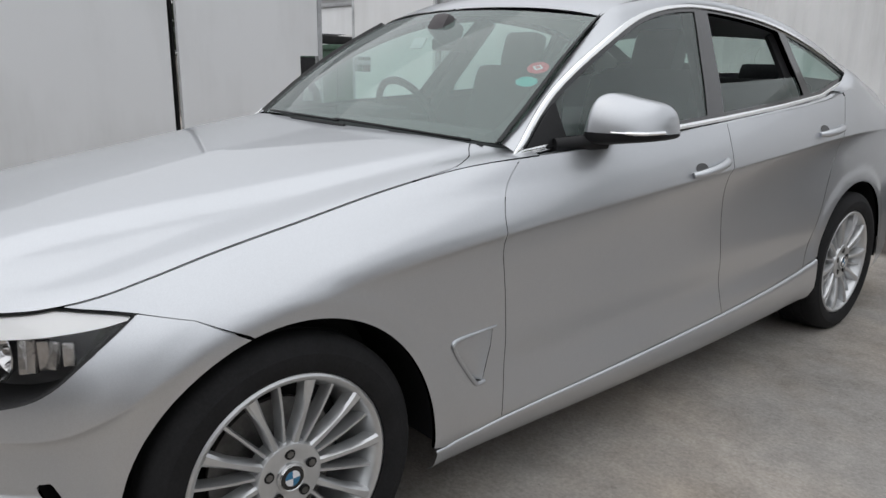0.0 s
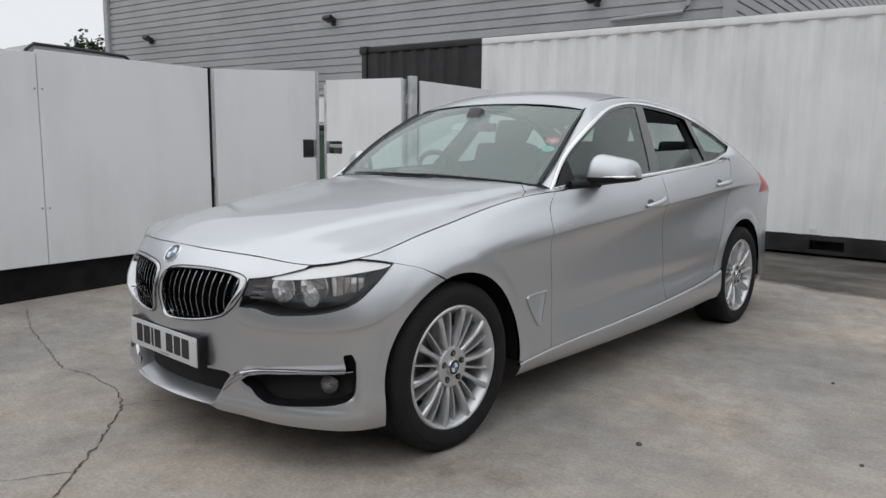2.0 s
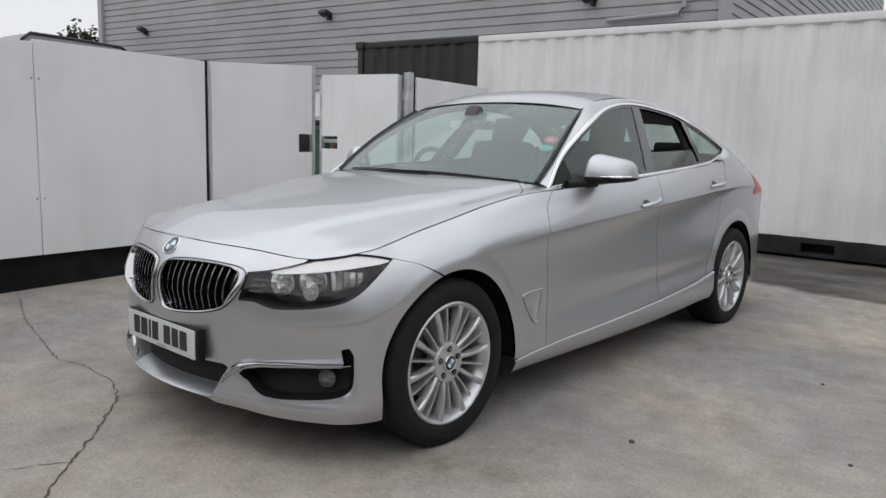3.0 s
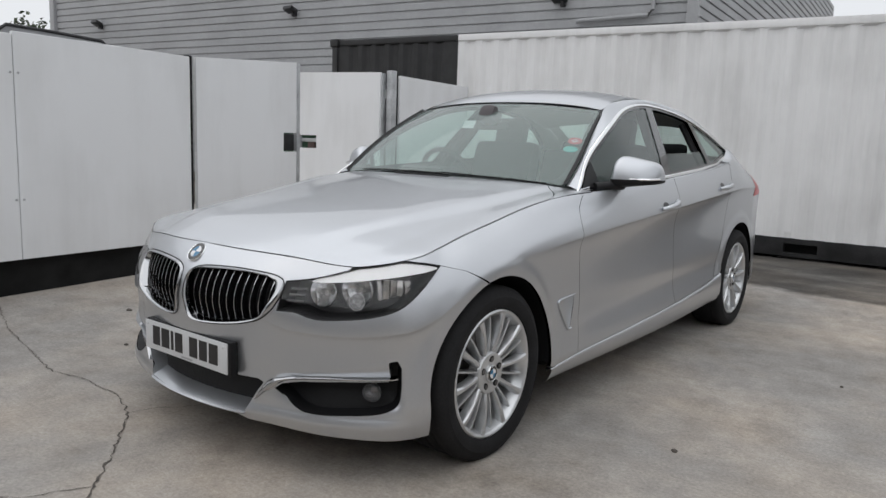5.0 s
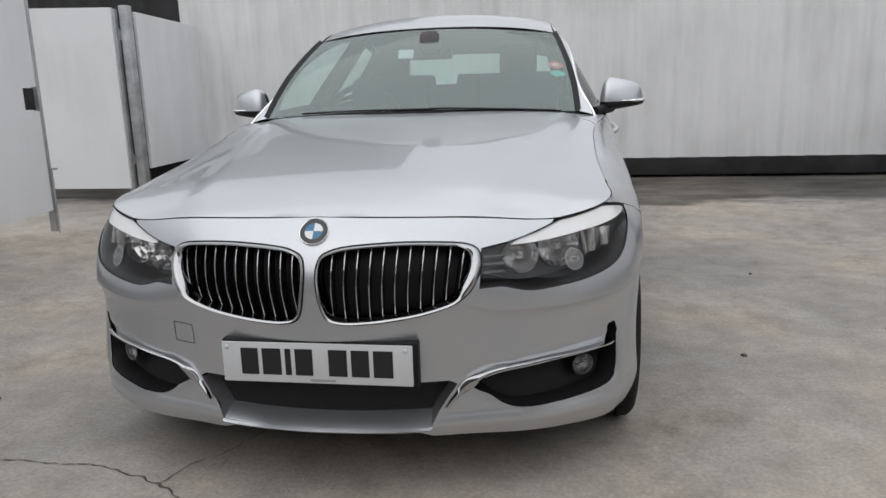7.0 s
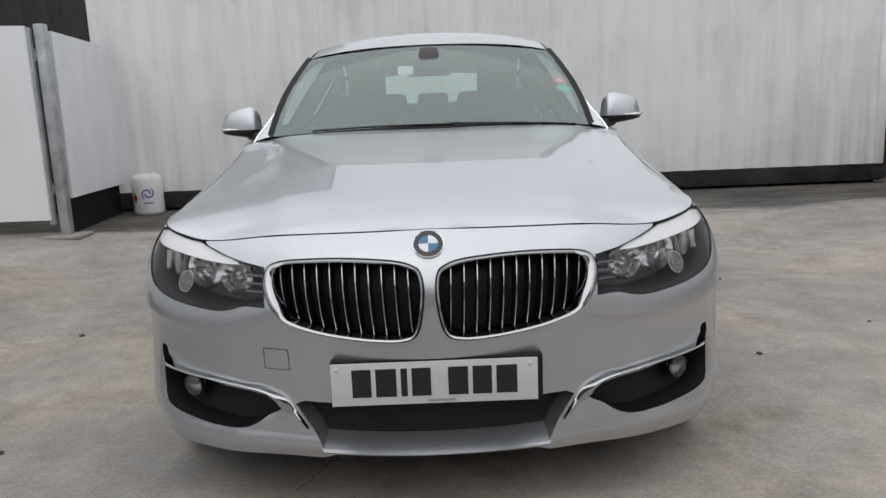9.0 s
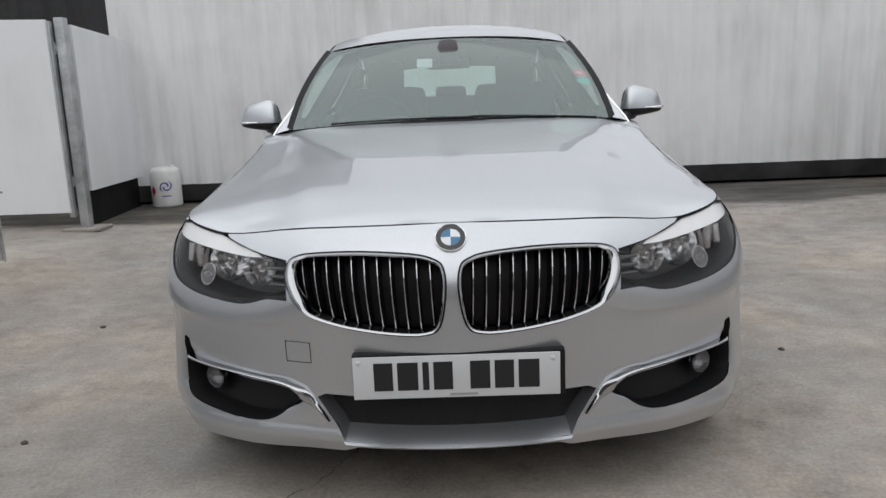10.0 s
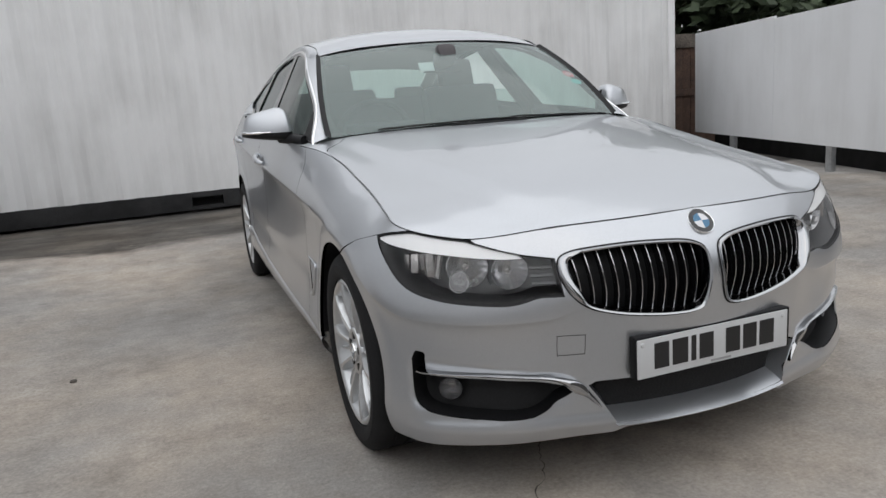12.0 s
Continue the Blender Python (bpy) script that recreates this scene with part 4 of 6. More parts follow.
def smooth_open(pts, k=6):
    out, n = [], len(pts)
    for i in range(n - 1):
        p0, p1, p2, p3 = (Vector(pts[min(max(i + j - 1, 0), n - 1)]) for j in range(4))
        for q in range(k):
            t = q / k
            out.append(tuple(0.5 * ((2 * p1) + (p2 - p0) * t + (2 * p0 - 5 * p1 + 4 * p2 - p3) * t * t + (3 * p1 - p0 - 3 * p2 + p3) * t ** 3)))
    out.append(tuple(pts[-1]))
    return out


def arc(cy, cz, r, a0, a1, n=28):
    return [(cy + r * math.cos(radians(lerp(a0, a1, i / n))), cz + r * math.sin(radians(lerp(a0, a1, i / n)))) for i in range(n + 1)]


def refine(poly, h):
    out = []
    for i, p in enumerate(poly):
        q = poly[(i + 1) % len(poly)]
        k = max(1, int(math.hypot(q[0] - p[0], q[1] - p[1]) / h))
        out += [(lerp(p[0], q[0], j / k), lerp(p[1], q[1], j / k)) for j in range(k)]
    return out


def inside(px, py, poly):
    c = np.zeros(len(px), bool)
    x0, y0 = poly[-1]
    for x1, y1 in poly:
        if y0 != y1:
            hit = ((y1 > py) != (y0 > py)) & (px < (x0 - x1) * (py - y1) / (y0 - y1) + x1)
            c ^= hit
        x0, y0 = x1, y1
    return c


def near_edge(px, py, poly, h):
    bad = np.zeros(len(px), bool)
    x0, y0 = poly[-1]
    for x1, y1 in poly:
        dx, dy = x1 - x0, y1 - y0
        L = dx * dx + dy * dy + 1e-12
        t = np.clip(((px - x0) * dx + (py - y0) * dy) / L, 0, 1)
        bad |= (px - x0 - t * dx) ** 2 + (py - y0 - t * dy) ** 2 < h * h
        x0, y0 = x1, y1
    return bad


def cdt_panel(name, outline, holes, point, normal, mat, parent, h=0.022, rim=0.012, both=True, join=False, label="", hx=1.0, gap=0.0, lines=()):
    """A sheet over a 2D outline with holes, laid on a curved surface by point(u, v, off) with exact normals and a turned-in rim.
    both: also its mirror image, as a second object, or in the same mesh when join is set."""
    from mathutils.geometry import delaunay_2d_cdt
    if gap:
        outline = offset_poly(outline, gap)
    loops = [refine(outline, h)] + [refine(q, h) for q in holes]
    us, vs = [p[0] for p in outline], [p[1] for p in outline]
    gu, gv = np.meshgrid(np.arange(min(us), max(us), h * hx), np.arange(min(vs), max(vs), h))
    gu = gu + (np.arange(gu.shape[0])[:, None] % 2) * h * hx * 0.5
    px, py = gu.ravel(), gv.ravel()
    keep = inside(px, py, loops[0]) & ~near_edge(px, py, loops[0], h * 0.45)
    for q in loops[1:]:
        keep &= ~inside(px, py, q) & ~near_edge(px, py, q, h * 0.45)
    extra = []
    for ln in lines:
        lx, ly = np.array([q[0] for q in ln]), np.array([q[1] for q in ln])
        on = inside(lx, ly, loops[0]) & ~near_edge(lx, ly, loops[0], h * 0.3)
        for q in loops[1:]:
            on &= ~inside(lx, ly, q)
        extra += list(zip(lx[on], ly[on]))
        dist = np.abs(py - np.interp(px, lx, ly))
        keep &= (dist > h * 0.4) | (px < lx[0]) | (px > lx[-1])
    pts = [Vector(p) for q in loops for p in q] + [Vector((a, b)) for a, b in zip(px[keep], py[keep])] + [Vector(q) for q in extra]
    edges, k = [], 0
    for q in loops:
        edges += [(k + i, k + (i + 1) % len(q)) for i in range(len(q))]
        k += len(q)
    vco, _, tris, _, _, _ = delaunay_2d_cdt(pts, edges, [], 0, 1e-6)
    tri = [t for f in tris for t in [(f[0], f[i], f[i + 1]) for i in range(1, len(f) - 1)]]
    cx = np.array([sum(vco[i][0] for i in t) / 3 for t in tri])
    cy = np.array([sum(vco[i][1] for i in t) / 3 for t in tri])
    ok = inside(cx, cy, loops[0])
    for q in loops[1:]:
        ok &= ~inside(cx, cy, q)
    verts = [point(v[0], v[1], 0.0) for v in vco]
    norms = [normal(v[0], v[1]) for v in vco]
    faces = []
    for t, o in zip(tri, ok):
        if o:
            a, b, c = (verts[i] for i in t)
            g = (b - a).cross(c - a)
            faces.append(t if g.dot(norms[t[0]]) > 0 else (t[0], t[2], t[1]))
    if rim > 0:
        for q in loops:
            base = len(verts)
            n = len(q)
            for p in q:
                verts += [point(p[0], p[1], 0.0), point(p[0], p[1], -rim)]
            for i in range(n):
                a, b = verts[base + 2 * i], verts[base + 2 * ((i + 1) % n)]
                nr = normal(*q[i])
                norms += [((b - a).cross(nr)).normalized() if (b - a).length > 0 else nr] * 2
            for i in range(n):
                j = (i + 1) % n
                if join and abs(q[i][0]) < 1e-6 and abs(q[j][0]) < 1e-6:
                    continue
                faces.append((base + 2 * i, base + 2 * j, base + 2 * j + 1, base + 2 * i + 1))

    def emit(vs, ns, fs, nm):
        me = bpy.data.meshes.new(nm)
        me.from_pydata(vs, [], fs)
        me.materials.append(mat)
        me.polygons.foreach_set("use_smooth", [True] * len(me.polygons))
        me.normals_split_custom_set_from_vertices([tuple(v) for v in ns])
        ob = new(nm, me)
        ob.parent = parent
        if label:
            tagged(ob, label)
        return ob

    flip = [Vector((-v.x, v.y, v.z)) for v in verts]
    nflip = [Vector((-v.x, v.y, v.z)) for v in norms]
    fflip = [f[::-1] for f in faces]
    if both and join:
        k = len(verts)
        return [emit(verts + flip, norms + nflip, faces + [tuple(i + k for i in f) for f in fflip], name)]
    obs = [emit(verts, norms, faces, name)]
    if both:
        obs.append(emit(flip, nflip, fflip, name))
    return obs


def offset_poly(poly, d):
    """Move a closed outline inwards by d."""
    n = len(poly)
    area = sum(poly[i][0] * poly[(i + 1) % n][1] - poly[(i + 1) % n][0] * poly[i][1] for i in range(n))
    sgn = 1 if area > 0 else -1
    out = []
    for i in range(n):
        a, b, c = Vector(poly[i - 1]), Vector(poly[i]), Vector(poly[(i + 1) % n])
        t1, t2 = (b - a), (c - b)
        t1 = t1.normalized() if t1.length > 1e-9 else t2.normalized()
        t2 = t2.normalized() if t2.length > 1e-9 else t1
        n1, n2 = Vector((-t1.y, t1.x)) * sgn, Vector((-t2.y, t2.x)) * sgn
        m = n1 + n2
        m = m.normalized() if m.length > 1e-6 else n1
        k = d / max(0.35, m.dot(n1))
        if abs(b.x) < 1e-6:
            m = Vector((0, m.y))
        out.append(tuple(b + m * k))
    return out


def ring_strip(name, poly, rows, point, mat, parent, both=True, label="", slim=1.0, pull=None):
    """A moulded band round a closed outline: rows of (inward, proud), wider by pull."""
    obs = []
    for side in ((1, -1) if both else (1,)):
        bm = bmesh.new()
        loops = []
        for d, off in rows:
            q = []
            inner = offset_poly(poly, d * slim)
            if pull:
                inner = [(o[0] - pull(p) * d, o[1]) for p, o in zip(poly, inner)]
            for u, v in inner:
                p = point(u, v, off)
                q.append(bm.verts.new((p.x * side, p.y, p.z)))
            loops.append(q)
        for a, b in zip(loops, loops[1:]):
            for i in range(len(a)):
                j = (i + 1) % len(a)
                bm.faces.new((a[i], a[j], b[j], b[i]))
        bmesh.ops.recalc_face_normals(bm, faces=bm.faces)
        obs.append(part(name, bm, mat, parent, label, angle=60))
    return obs


def sheet(name, fn, nu, nv, mat, parent, both=True, label="", solid=0.0, join=False):
    """A grid surface fn(u, v), u and v from 0 to 1, and its mirror image."""
    sides = (1, -1) if both else (1,)
    obs = []
    bm = bmesh.new()
    for side in sides:
        if not join and side == -1:
            bm = bmesh.new()
        g = [[bm.verts.new(((p := fn(i / nu, j / nv)).x * side, p.y, p.z)) for i in range(nu + 1)] for j in range(nv + 1)]
        for j in range(nv):
            for i in range(nu):
                f = (g[j][i], g[j][i + 1], g[j + 1][i + 1], g[j + 1][i])
                bm.faces.new(f if side == 1 else f[::-1])
        if join and side == 1 and both:
            continue
        if join:
            bmesh.ops.remove_doubles(bm, verts=bm.verts, dist=1e-4)
        if solid:
            bmesh.ops.solidify(bm, geom=bm.faces[:], thickness=solid)
        obs.append(part(name, bm, mat, parent, label, angle=50))
    return obs


# ---- greenhouse: side glass plane, roof, screens ----
GX_Z = Pchip([(0.9, 0.868), (1.0, 0.848), (1.05, 0.826), (1.122, 0.787), (1.2, 0.742), (1.25, 0.711), (1.36, 0.645), (1.42, 0.607), (1.47, 0.575)])
CH_Y = Spline([0, 1, 2, 3, 4, 5, 6, 7, 8, 9], [0.73, 0.915, 1.135, 1.39, 1.59, 1.86, 2.2, 2.49, 2.77, 2.955])
CH_Z = Spline([0, 1, 2, 3, 4, 5, 6, 7, 8, 9], [0.988, 1.122, 1.254, 1.363, 1.418, 1.447, 1.432, 1.388, 1.298, 1.205])
RE_X = Spline([0, 1, 2, 3, 4, 5, 6, 7, 8, 9], [0.716, 0.699, 0.657, 0.606, 0.585, 0.575, 0.58, 0.595, 0.62, 0.65])
RE_Y = Spline([0, 1, 2, 3, 4, 5, 6, 7, 8, 9], [0.738, 0.896, 1.073, 1.288, 1.45, 1.8, 2.2, 2.55, 2.85, 3.10])
RE_Z = Spline([0, 1, 2, 3, 4, 5, 6, 7, 8, 9], [1.010, 1.122, 1.245, 1.378, 1.433, 1.472, 1.462, 1.417, 1.335, 1.235])
ROOF_Z = Pchip([(1.1, 1.37), (1.225, 1.422), (1.35, 1.474), (1.5, 1.508), (1.8, 1.532), (2.1, 1.520), (2.5, 1.470), (2.85, 1.385), (3.2, 1.27), (3.5, 1.15), (3.78, 1.04)])
EDGE_X = Pchip([(1.2, 0.61), (1.285, 0.603), (1.45, 0.585), (1.8, 0.575), (2.2, 0.58), (2.55, 0.595), (2.85, 0.62), (3.1, 0.65), (3.5, 0.66), (3.78, 0.6)])
EDGE_Z = Pchip([(1.2, 1.345), (1.285, 1.378), (1.45, 1.433), (1.8, 1.472), (2.2, 1.462), (2.55, 1.417), (2.85, 1.335), (3.1, 1.235), (3.5, 1.11), (3.78, 1.02)])


def glass_x(y, z):
    return GX_Z(z) - 0.062 * step(1.35, 0.65, y) - 0.028 * math.exp(-((y - 0.92) / 0.17) ** 2) - 0.005 * step(2.5, 3.1, y)


def flank(y, z, off=0.0):
    return Vector((glass_x(y, z) + off * 0.9, y, z + off * 0.42))


def flank_normal(y, z):
    a, b = flank(y + 0.01, z) - flank(y - 0.01, z), flank(y, z + 0.01) - flank(y, z - 0.01)
    return a.cross(b).normalized()


def screen(a, v, off=0.0):
    """Windscreen: a from -1 to 1 across, v from cowl to header."""
    w = lerp(0.736, 0.606, v) + 0.016 * math.sin(math.pi * v)
    y = lerp(0.60, 1.225, v) + a * a * lerp(0.147, 0.064, v)
    z = lerp(1.035, 1.420, v) + 0.022 * math.sin(math.pi * v) - a * a * lerp(0.028, 0.04, v)
    return Vector((a * w, y - off * 0.55, z + off * 0.83))


SCREEN_EDGE = Pchip([(0, 0.970), (0.27, 0.978), (0.58, 0.980), (1, 1.0)])


def roof_at(a, y, off=0.0):
    return Vector((a * EDGE_X(y), y, ROOF_Z(y) - (ROOF_Z(y) - EDGE_Z(y)) * (0.75 * a * a + 0.25 * a ** 4) + off))


HOOD_C = Pchip([(-0.74, 0.765), (-0.685, 0.791), (-0.6, 0.8245), (-0.5, 0.857), (-0.4, 0.880), (-0.2, 0.916), (0.0, 0.945), (0.3, 0.987), (0.55, 1.020), (0.75, 1.045)])
BONNET_RIM = [skin(v, Z_TOP(v)) for v in np.linspace(0.0, 2.2, 89)]
RIM_X = Pchip([(p.y, p.x) for p in BONNET_RIM])
RIM_Z = Pchip([(p.y, p.z) for p in BONNET_RIM])


def hood(x, y, off=0.0):
    """Bonnet height: falls from the centre line to the rim of the wings and nose."""
    xe = max(0.05, RIM_X(y))
    u = abs(x) / xe
    ze = RIM_Z(y)
    z = HOOD_C(y) - (HOOD_C(y) - ze) * (0.45 * u * u + 0.55 * u ** 4)
    xr = lerp(0.38, 0.63, (y + 0.65) / 1.2)
    z -= 0.014 * step(xr - 0.02, xr + 0.08, abs(x)) * (1 - step(0.82, 1.0, u)) * step(-0.66, -0.45, y)
    return Vector((x, y, z + off))


def hood_normal(x, y):
    h = 4e-3
    a, b = hood(x + h, y) - hood(x - h, y), hood(x, y + h) - hood(x, y - h)
    return a.cross(b).normalized()


SWAGE = [[(v, Z_SH(v) + dz) for v in np.arange(0.34, 4.9, 0.011)] for dz in (-0.014, -0.006, 0.0, 0.006, 0.014)]
WHEEL_F, WHEEL_R, WHEEL_Z = -0.030, 2.915, 0.327

CAR = thing("car", "silver five-door hatchback with twin-kidney grille and alloy wheels parked on concrete", "car")

KIDNEY = smooth_closed([(0.017, 0.632), (0.021, 0.690), (0.045, 0.711), (0.10, 0.723), (0.226, 0.729), (0.345, 0.724), (0.402, 0.714), (0.427, 0.694), (0.430, 0.655), (0.408, 0.606), (0.365, 0.570), (0.30, 0.549), (0.236, 0.537), (0.15, 0.527), (0.073, 0.526), (0.034, 0.548)], 4)
LAMP = [(0.431, 0.703), (0.50, 0.714), (0.57, 0.734), (0.608, 0.748)]
LAMP_LOW = smooth_open([(0.826, 0.708), (0.815, 0.668), (0.795, 0.638), (0.760, 0.617), (0.694, 0.599), (0.589, 0.588), (0.538, 0.592), (0.492, 0.605), (0.46, 0.606), (0.428, 0.606)], 3)
FOG_LOW = [(0.797, 0.37), (0.796, 0.322), (0.783, 0.291), (0.740, 0.275), (0.65, 0.265), (0.575, 0.260), (0.520, 0.264), (0.482, 0.279), (0.452, 0.300), (0.425, 0.313)]
FOG_OPEN = [(0.405, 0.326), (0.425, 0.345), (0.50, 0.361), (0.62, 0.374), (0.757, 0.383), (0.761, 0.40), (0.766, 0.448), (0.769, 0.455), (0.786, 0.459), (0.790, 0.453), (0.796, 0.43)] + smooth_open(FOG_LOW, 4)
TIP = (-0.315, 0.766)
VENT = [(0.442, 0.536), (0.575, 0.543), (0.568, 0.50), (0.549, 0.45), (0.533, 0.408), (0.515, 0.406), (0.497, 0.424), (0.458, 0.482), (0.437, 0.524)]


LAMP_OUT = [(0.92, 0.784), (0.955, 0.7805), (0.99, 0.777), (1.025, 0.772)]


def lamp_outline():
    """Headlamp outline in (s, z)."""
    top = fx(LAMP) + [(s, Z_TOP(s) - 0.0018) for s in (0.71, 0.75, 0.80, 0.84, 0.88)] + LAMP_OUT + fy([TIP])
    return top + fx(LAMP_LOW)


LAMP_POLY = lamp_outline()


def build_body():
    # front bumper skin, both halves in one piece
    low = [(0.0, 0.213), (0.27, 0.211), (0.31, 0.196)] + [(s, lerp(0.196, 0.174, (s - 0.31) / 0.63)) for s in (0.5, 0.7, 0.94)]
    a_front = [p for p in arc(*ARCH_F, 202, 105.5, 30)]
    seam = [TIP, (-0.22, 0.742), (-0.125, 0.697)]
    outline = low + fy(a_front) + fy(seam[1::-1]) + fx(LAMP_LOW) + fx(LAMP) + [(s, Z_TOP(s) - 0.002) for s in (0.69, 0.6, 0.5, 0.4, 0.3, 0.2, 0.1, 0.0)]
    kid = fx(offset_poly(KIDNEY, 0.008))
    # the intake meets the centre line, so it is taken as part of the outline
    outline = [(0.0, 0.356)] + fx([(0.345, 0.354), (0.366, 0.343), (0.358, 0.331), (0.342, 0.309), (0.322, 0.278), (0.306, 0.248), (0.296, 0.228)]) + [(0.0, 0.226)] + outline
    cdt_panel("front_bumper", outline, [kid, fx(FOG_OPEN)], skin, skin_normal, PAINT, CAR, h=0.016, join=True, rim=0.02, lines=SWAGE)

    # front wing
    hood_side = [(s, Z_TOP(s) - 0.002) for s in np.linspace(0.94, s_at_y(0.708, 0.98), 26)]
    door_f = [(0.715, 0.982), (0.650, 0.925), (0.603, 0.855), (0.600, 0.774), (0.622, 0.639), (0.622, 0.455), (0.600, 0.283)]
    arch_f = arc(*ARCH_F, -7.5, 104.5, 30)
    wing = [(q, z + 0.002) for q, z in LAMP_OUT[::-1]] + [(0.905, Z_TOP(0.905) - 0.002)] + hood_side + fy(smooth_open(door_f, 3)) + fy([(0.40, 0.262)]) + fy(arch_f) + fy([(-0.125, 0.6975), (-0.22, 0.7425), (-0.313, 0.7665)])
    cdt_panel("front_wing", wing, [fy(VENT)], skin, skin_normal, PAINT, CAR, h=0.018, gap=0.001, lines=SWAGE)

    # doors
    def belt(y0, y1, n=12):
        return [(s_at_y(y, 1.0), Z_TOP(s_at_y(y, 1.0)) - 0.002) for y in np.linspace(y0, y1, n)]
    mid = [(1.735, 1.032), (1.712, 0.93), (1.702, 0.82), (1.72, 0.60), (1.745, 0.334)]
    front = belt(0.715, 1.735) + fy(smooth_open(mid, 4)) + fy([(1.2, 0.309), (0.600, 0.283)]) + fy(smooth_open(door_f[::-1], 3))
    cdt_panel("front_door", front, [], skin, skin_normal, PAINT, CAR, h=0.018, gap=0.0014, lines=SWAGE)
    back = [(2.72, 1.105), (2.635, 0.98), (2.60, 0.86), (2.555, 0.66), (2.47, 0.50), (2.415, 0.39)]
    rear = belt(1.735, 2.70) + fy(smooth_open(back, 4)) + fy([(2.1, 0.358), (1.745, 0.334)]) + fy(smooth_open(mid[::-1], 4))
    cdt_panel("rear_door", rear, [], skin, skin_normal, PAINT, CAR, h=0.018, gap=0.0014, lines=SWAGE)

    # sill
    sill_top = Pchip([(0.36, 0.262), (0.40, 0.263), (0.60, 0.280), (1.2, 0.306), (1.745, 0.331), (2.1, 0.355), (2.42, 0.387), (2.54, 0.412)])
    sill_low = Pchip([(0.36, 0.190), (1.6, 0.198), (2.54, 0.236)])
    sill_rows = [(0.004, -0.020), (0.0015, 0.000), (-0.002, 0.0065), (-0.007, 0.0085), (-0.02, 0.0085), (-0.04, 0.007)]

    def sill(u, v):
        y = lerp(0.366, 2.535, u)
        k, zt = int(round(v * 8)), sill_top(y)
        if k < 6:
            dz, off = sill_rows[k]
            z = zt + dz
        else:
            z, off = lerp(zt - 0.04, sill_low(y), (k - 5) / 3), (0.004, 0.0, -0.012)[k - 6]
        return skin(s_at_y(y, 0.35), z, off - 0.004)
    sheet("sill", sill, 60, 8, PAINT, CAR)

    # rear quarter and rear bumper
    top = [(s, Z_TOP(s) - 0.002) for s in np.linspace(s_at_y(2.72, 1.1), S_END - 0.35, 24)]
    arch_r = arc(*ARCH_R, 10, 166, 30)
    quarter = fy(smooth_open(back[::-1], 4)) + top + [(S_END - 0.35, 0.60)] + fy([(3.45, 0.60), (3.31, 0.395)]) + fy(arch_r)
    cdt_panel("rear_quarter", quarter, [], skin, skin_normal, PAINT, CAR, h=0.022, gap=0.0014, lines=SWAGE)
    bump = [(0.0 + S_END, 0.60), (S_END, 0.22), (S_END - 0.7, 0.20)] + fy([(3.30, 0.22)]) + fy([(3.31, 0.39), (3.45, 0.596)])
    cdt_panel("rear_bumper", bump, [], skin, skin_normal, PAINT, CAR, h=0.03, rim=0)
    tail = fy([(3.22, 0.885), (3.25, 0.985), (3.32, 1.03), (3.60, 1.01), (3.66, 0.95), (3.45, 0.89)])
    cdt_panel("tail_lamp", tail, [], lambda s, z, o: skin(s, z, o + 0.002), skin_normal, TAIL_RED, CAR, h=0.03, rim=0.004, label="red tail lamp lens")
    deck = [(S_END - 0.35, 0.60), (S_END - 0.35, 1.0), (S_END, 0.998), (S_END, 0.60)]
    cdt_panel("tailgate", deck, [], skin, skin_normal, PAINT, CAR, h=0.03, join=False, rim=0)

    # bonnet
    rim = [(p.x, p.y) for p in (skin(v, Z_TOP(v)) for v in [*np.linspace(0.0, s_at_y(0.38, 0.95), 58)])]
    corner = smooth_open([rim[-1], (RIM_X(0.45) - 0.002, 0.45), (RIM_X(0.53) - 0.014, 0.53), (0.718, 0.612), (0.672, 0.655), (0.648, 0.682)], 5)
    back = corner[:-1] + smooth_open([(0.648, 0.682), (0.5, 0.642), (0.25, 0.602), (0.0, 0.588)], 5)
    bonnet = offset_poly(rim[:-1] + back, 0.0008)
    bonnet = [(0.0 if abs(q[0]) < 0.004 else q[0], q[1] + 0.0012 * step(-0.42, -0.52, q[1])) for q in bonnet]
    cdt_panel("bonnet", bonnet, [], hood, hood_normal, PAINT, CAR, h=0.02, join=True, rim=0)
    # added black strip that keeps the gap below the bonnet's edge dark

    def gap_strip(u, v):
        w = u * s_at_y(0.455, 0.95)
        p = skin(w, Z_TOP(w) - 0.0008, -0.0012)
        q = skin(w, Z_TOP(w), -0.035)
        return p.lerp(Vector((q.x, q.y, hood(q.x, q.y).z - 0.014)), v)
    sheet("bonnet_gap_shade", gap_strip, 70, 2, BLACK_PLASTIC, CAR)

    # A-pillar, roof rail
    def rail(u, v):
        t = u * 9
        p = flank(CH_Y(t), CH_Z(t), 0.002)
        q = Vector((RE_X(t), RE_Y(t), RE_Z(t)))
        m = p.lerp(q, v)
        out = Vector((1, -0.25 if t < 3 else 0, 0.9)).normalized()
        return m + out * (0.003 if t < 3.3 else 0.006) * math.sin(math.pi * v) ** 0.8
    sheet("side_frame", rail, 60, 8, PAINT, CAR)

    # roof skin
    sheet("roof", lambda u, v: roof_at(u * 0.992, lerp(1.233 + 0.06 * u * u, 2.80, v)), 16, 40, PAINT, CAR, join=True)
    # rear screen and tailgate top
    sheet("rear_screen", lambda u, v: roof_at(u * 0.86, lerp(2.80, 3.42, v), 0.001), 12, 12, SIDE_GLASS, CAR, join=True, label="tinted rear screen glass")[0].visible_shadow = False
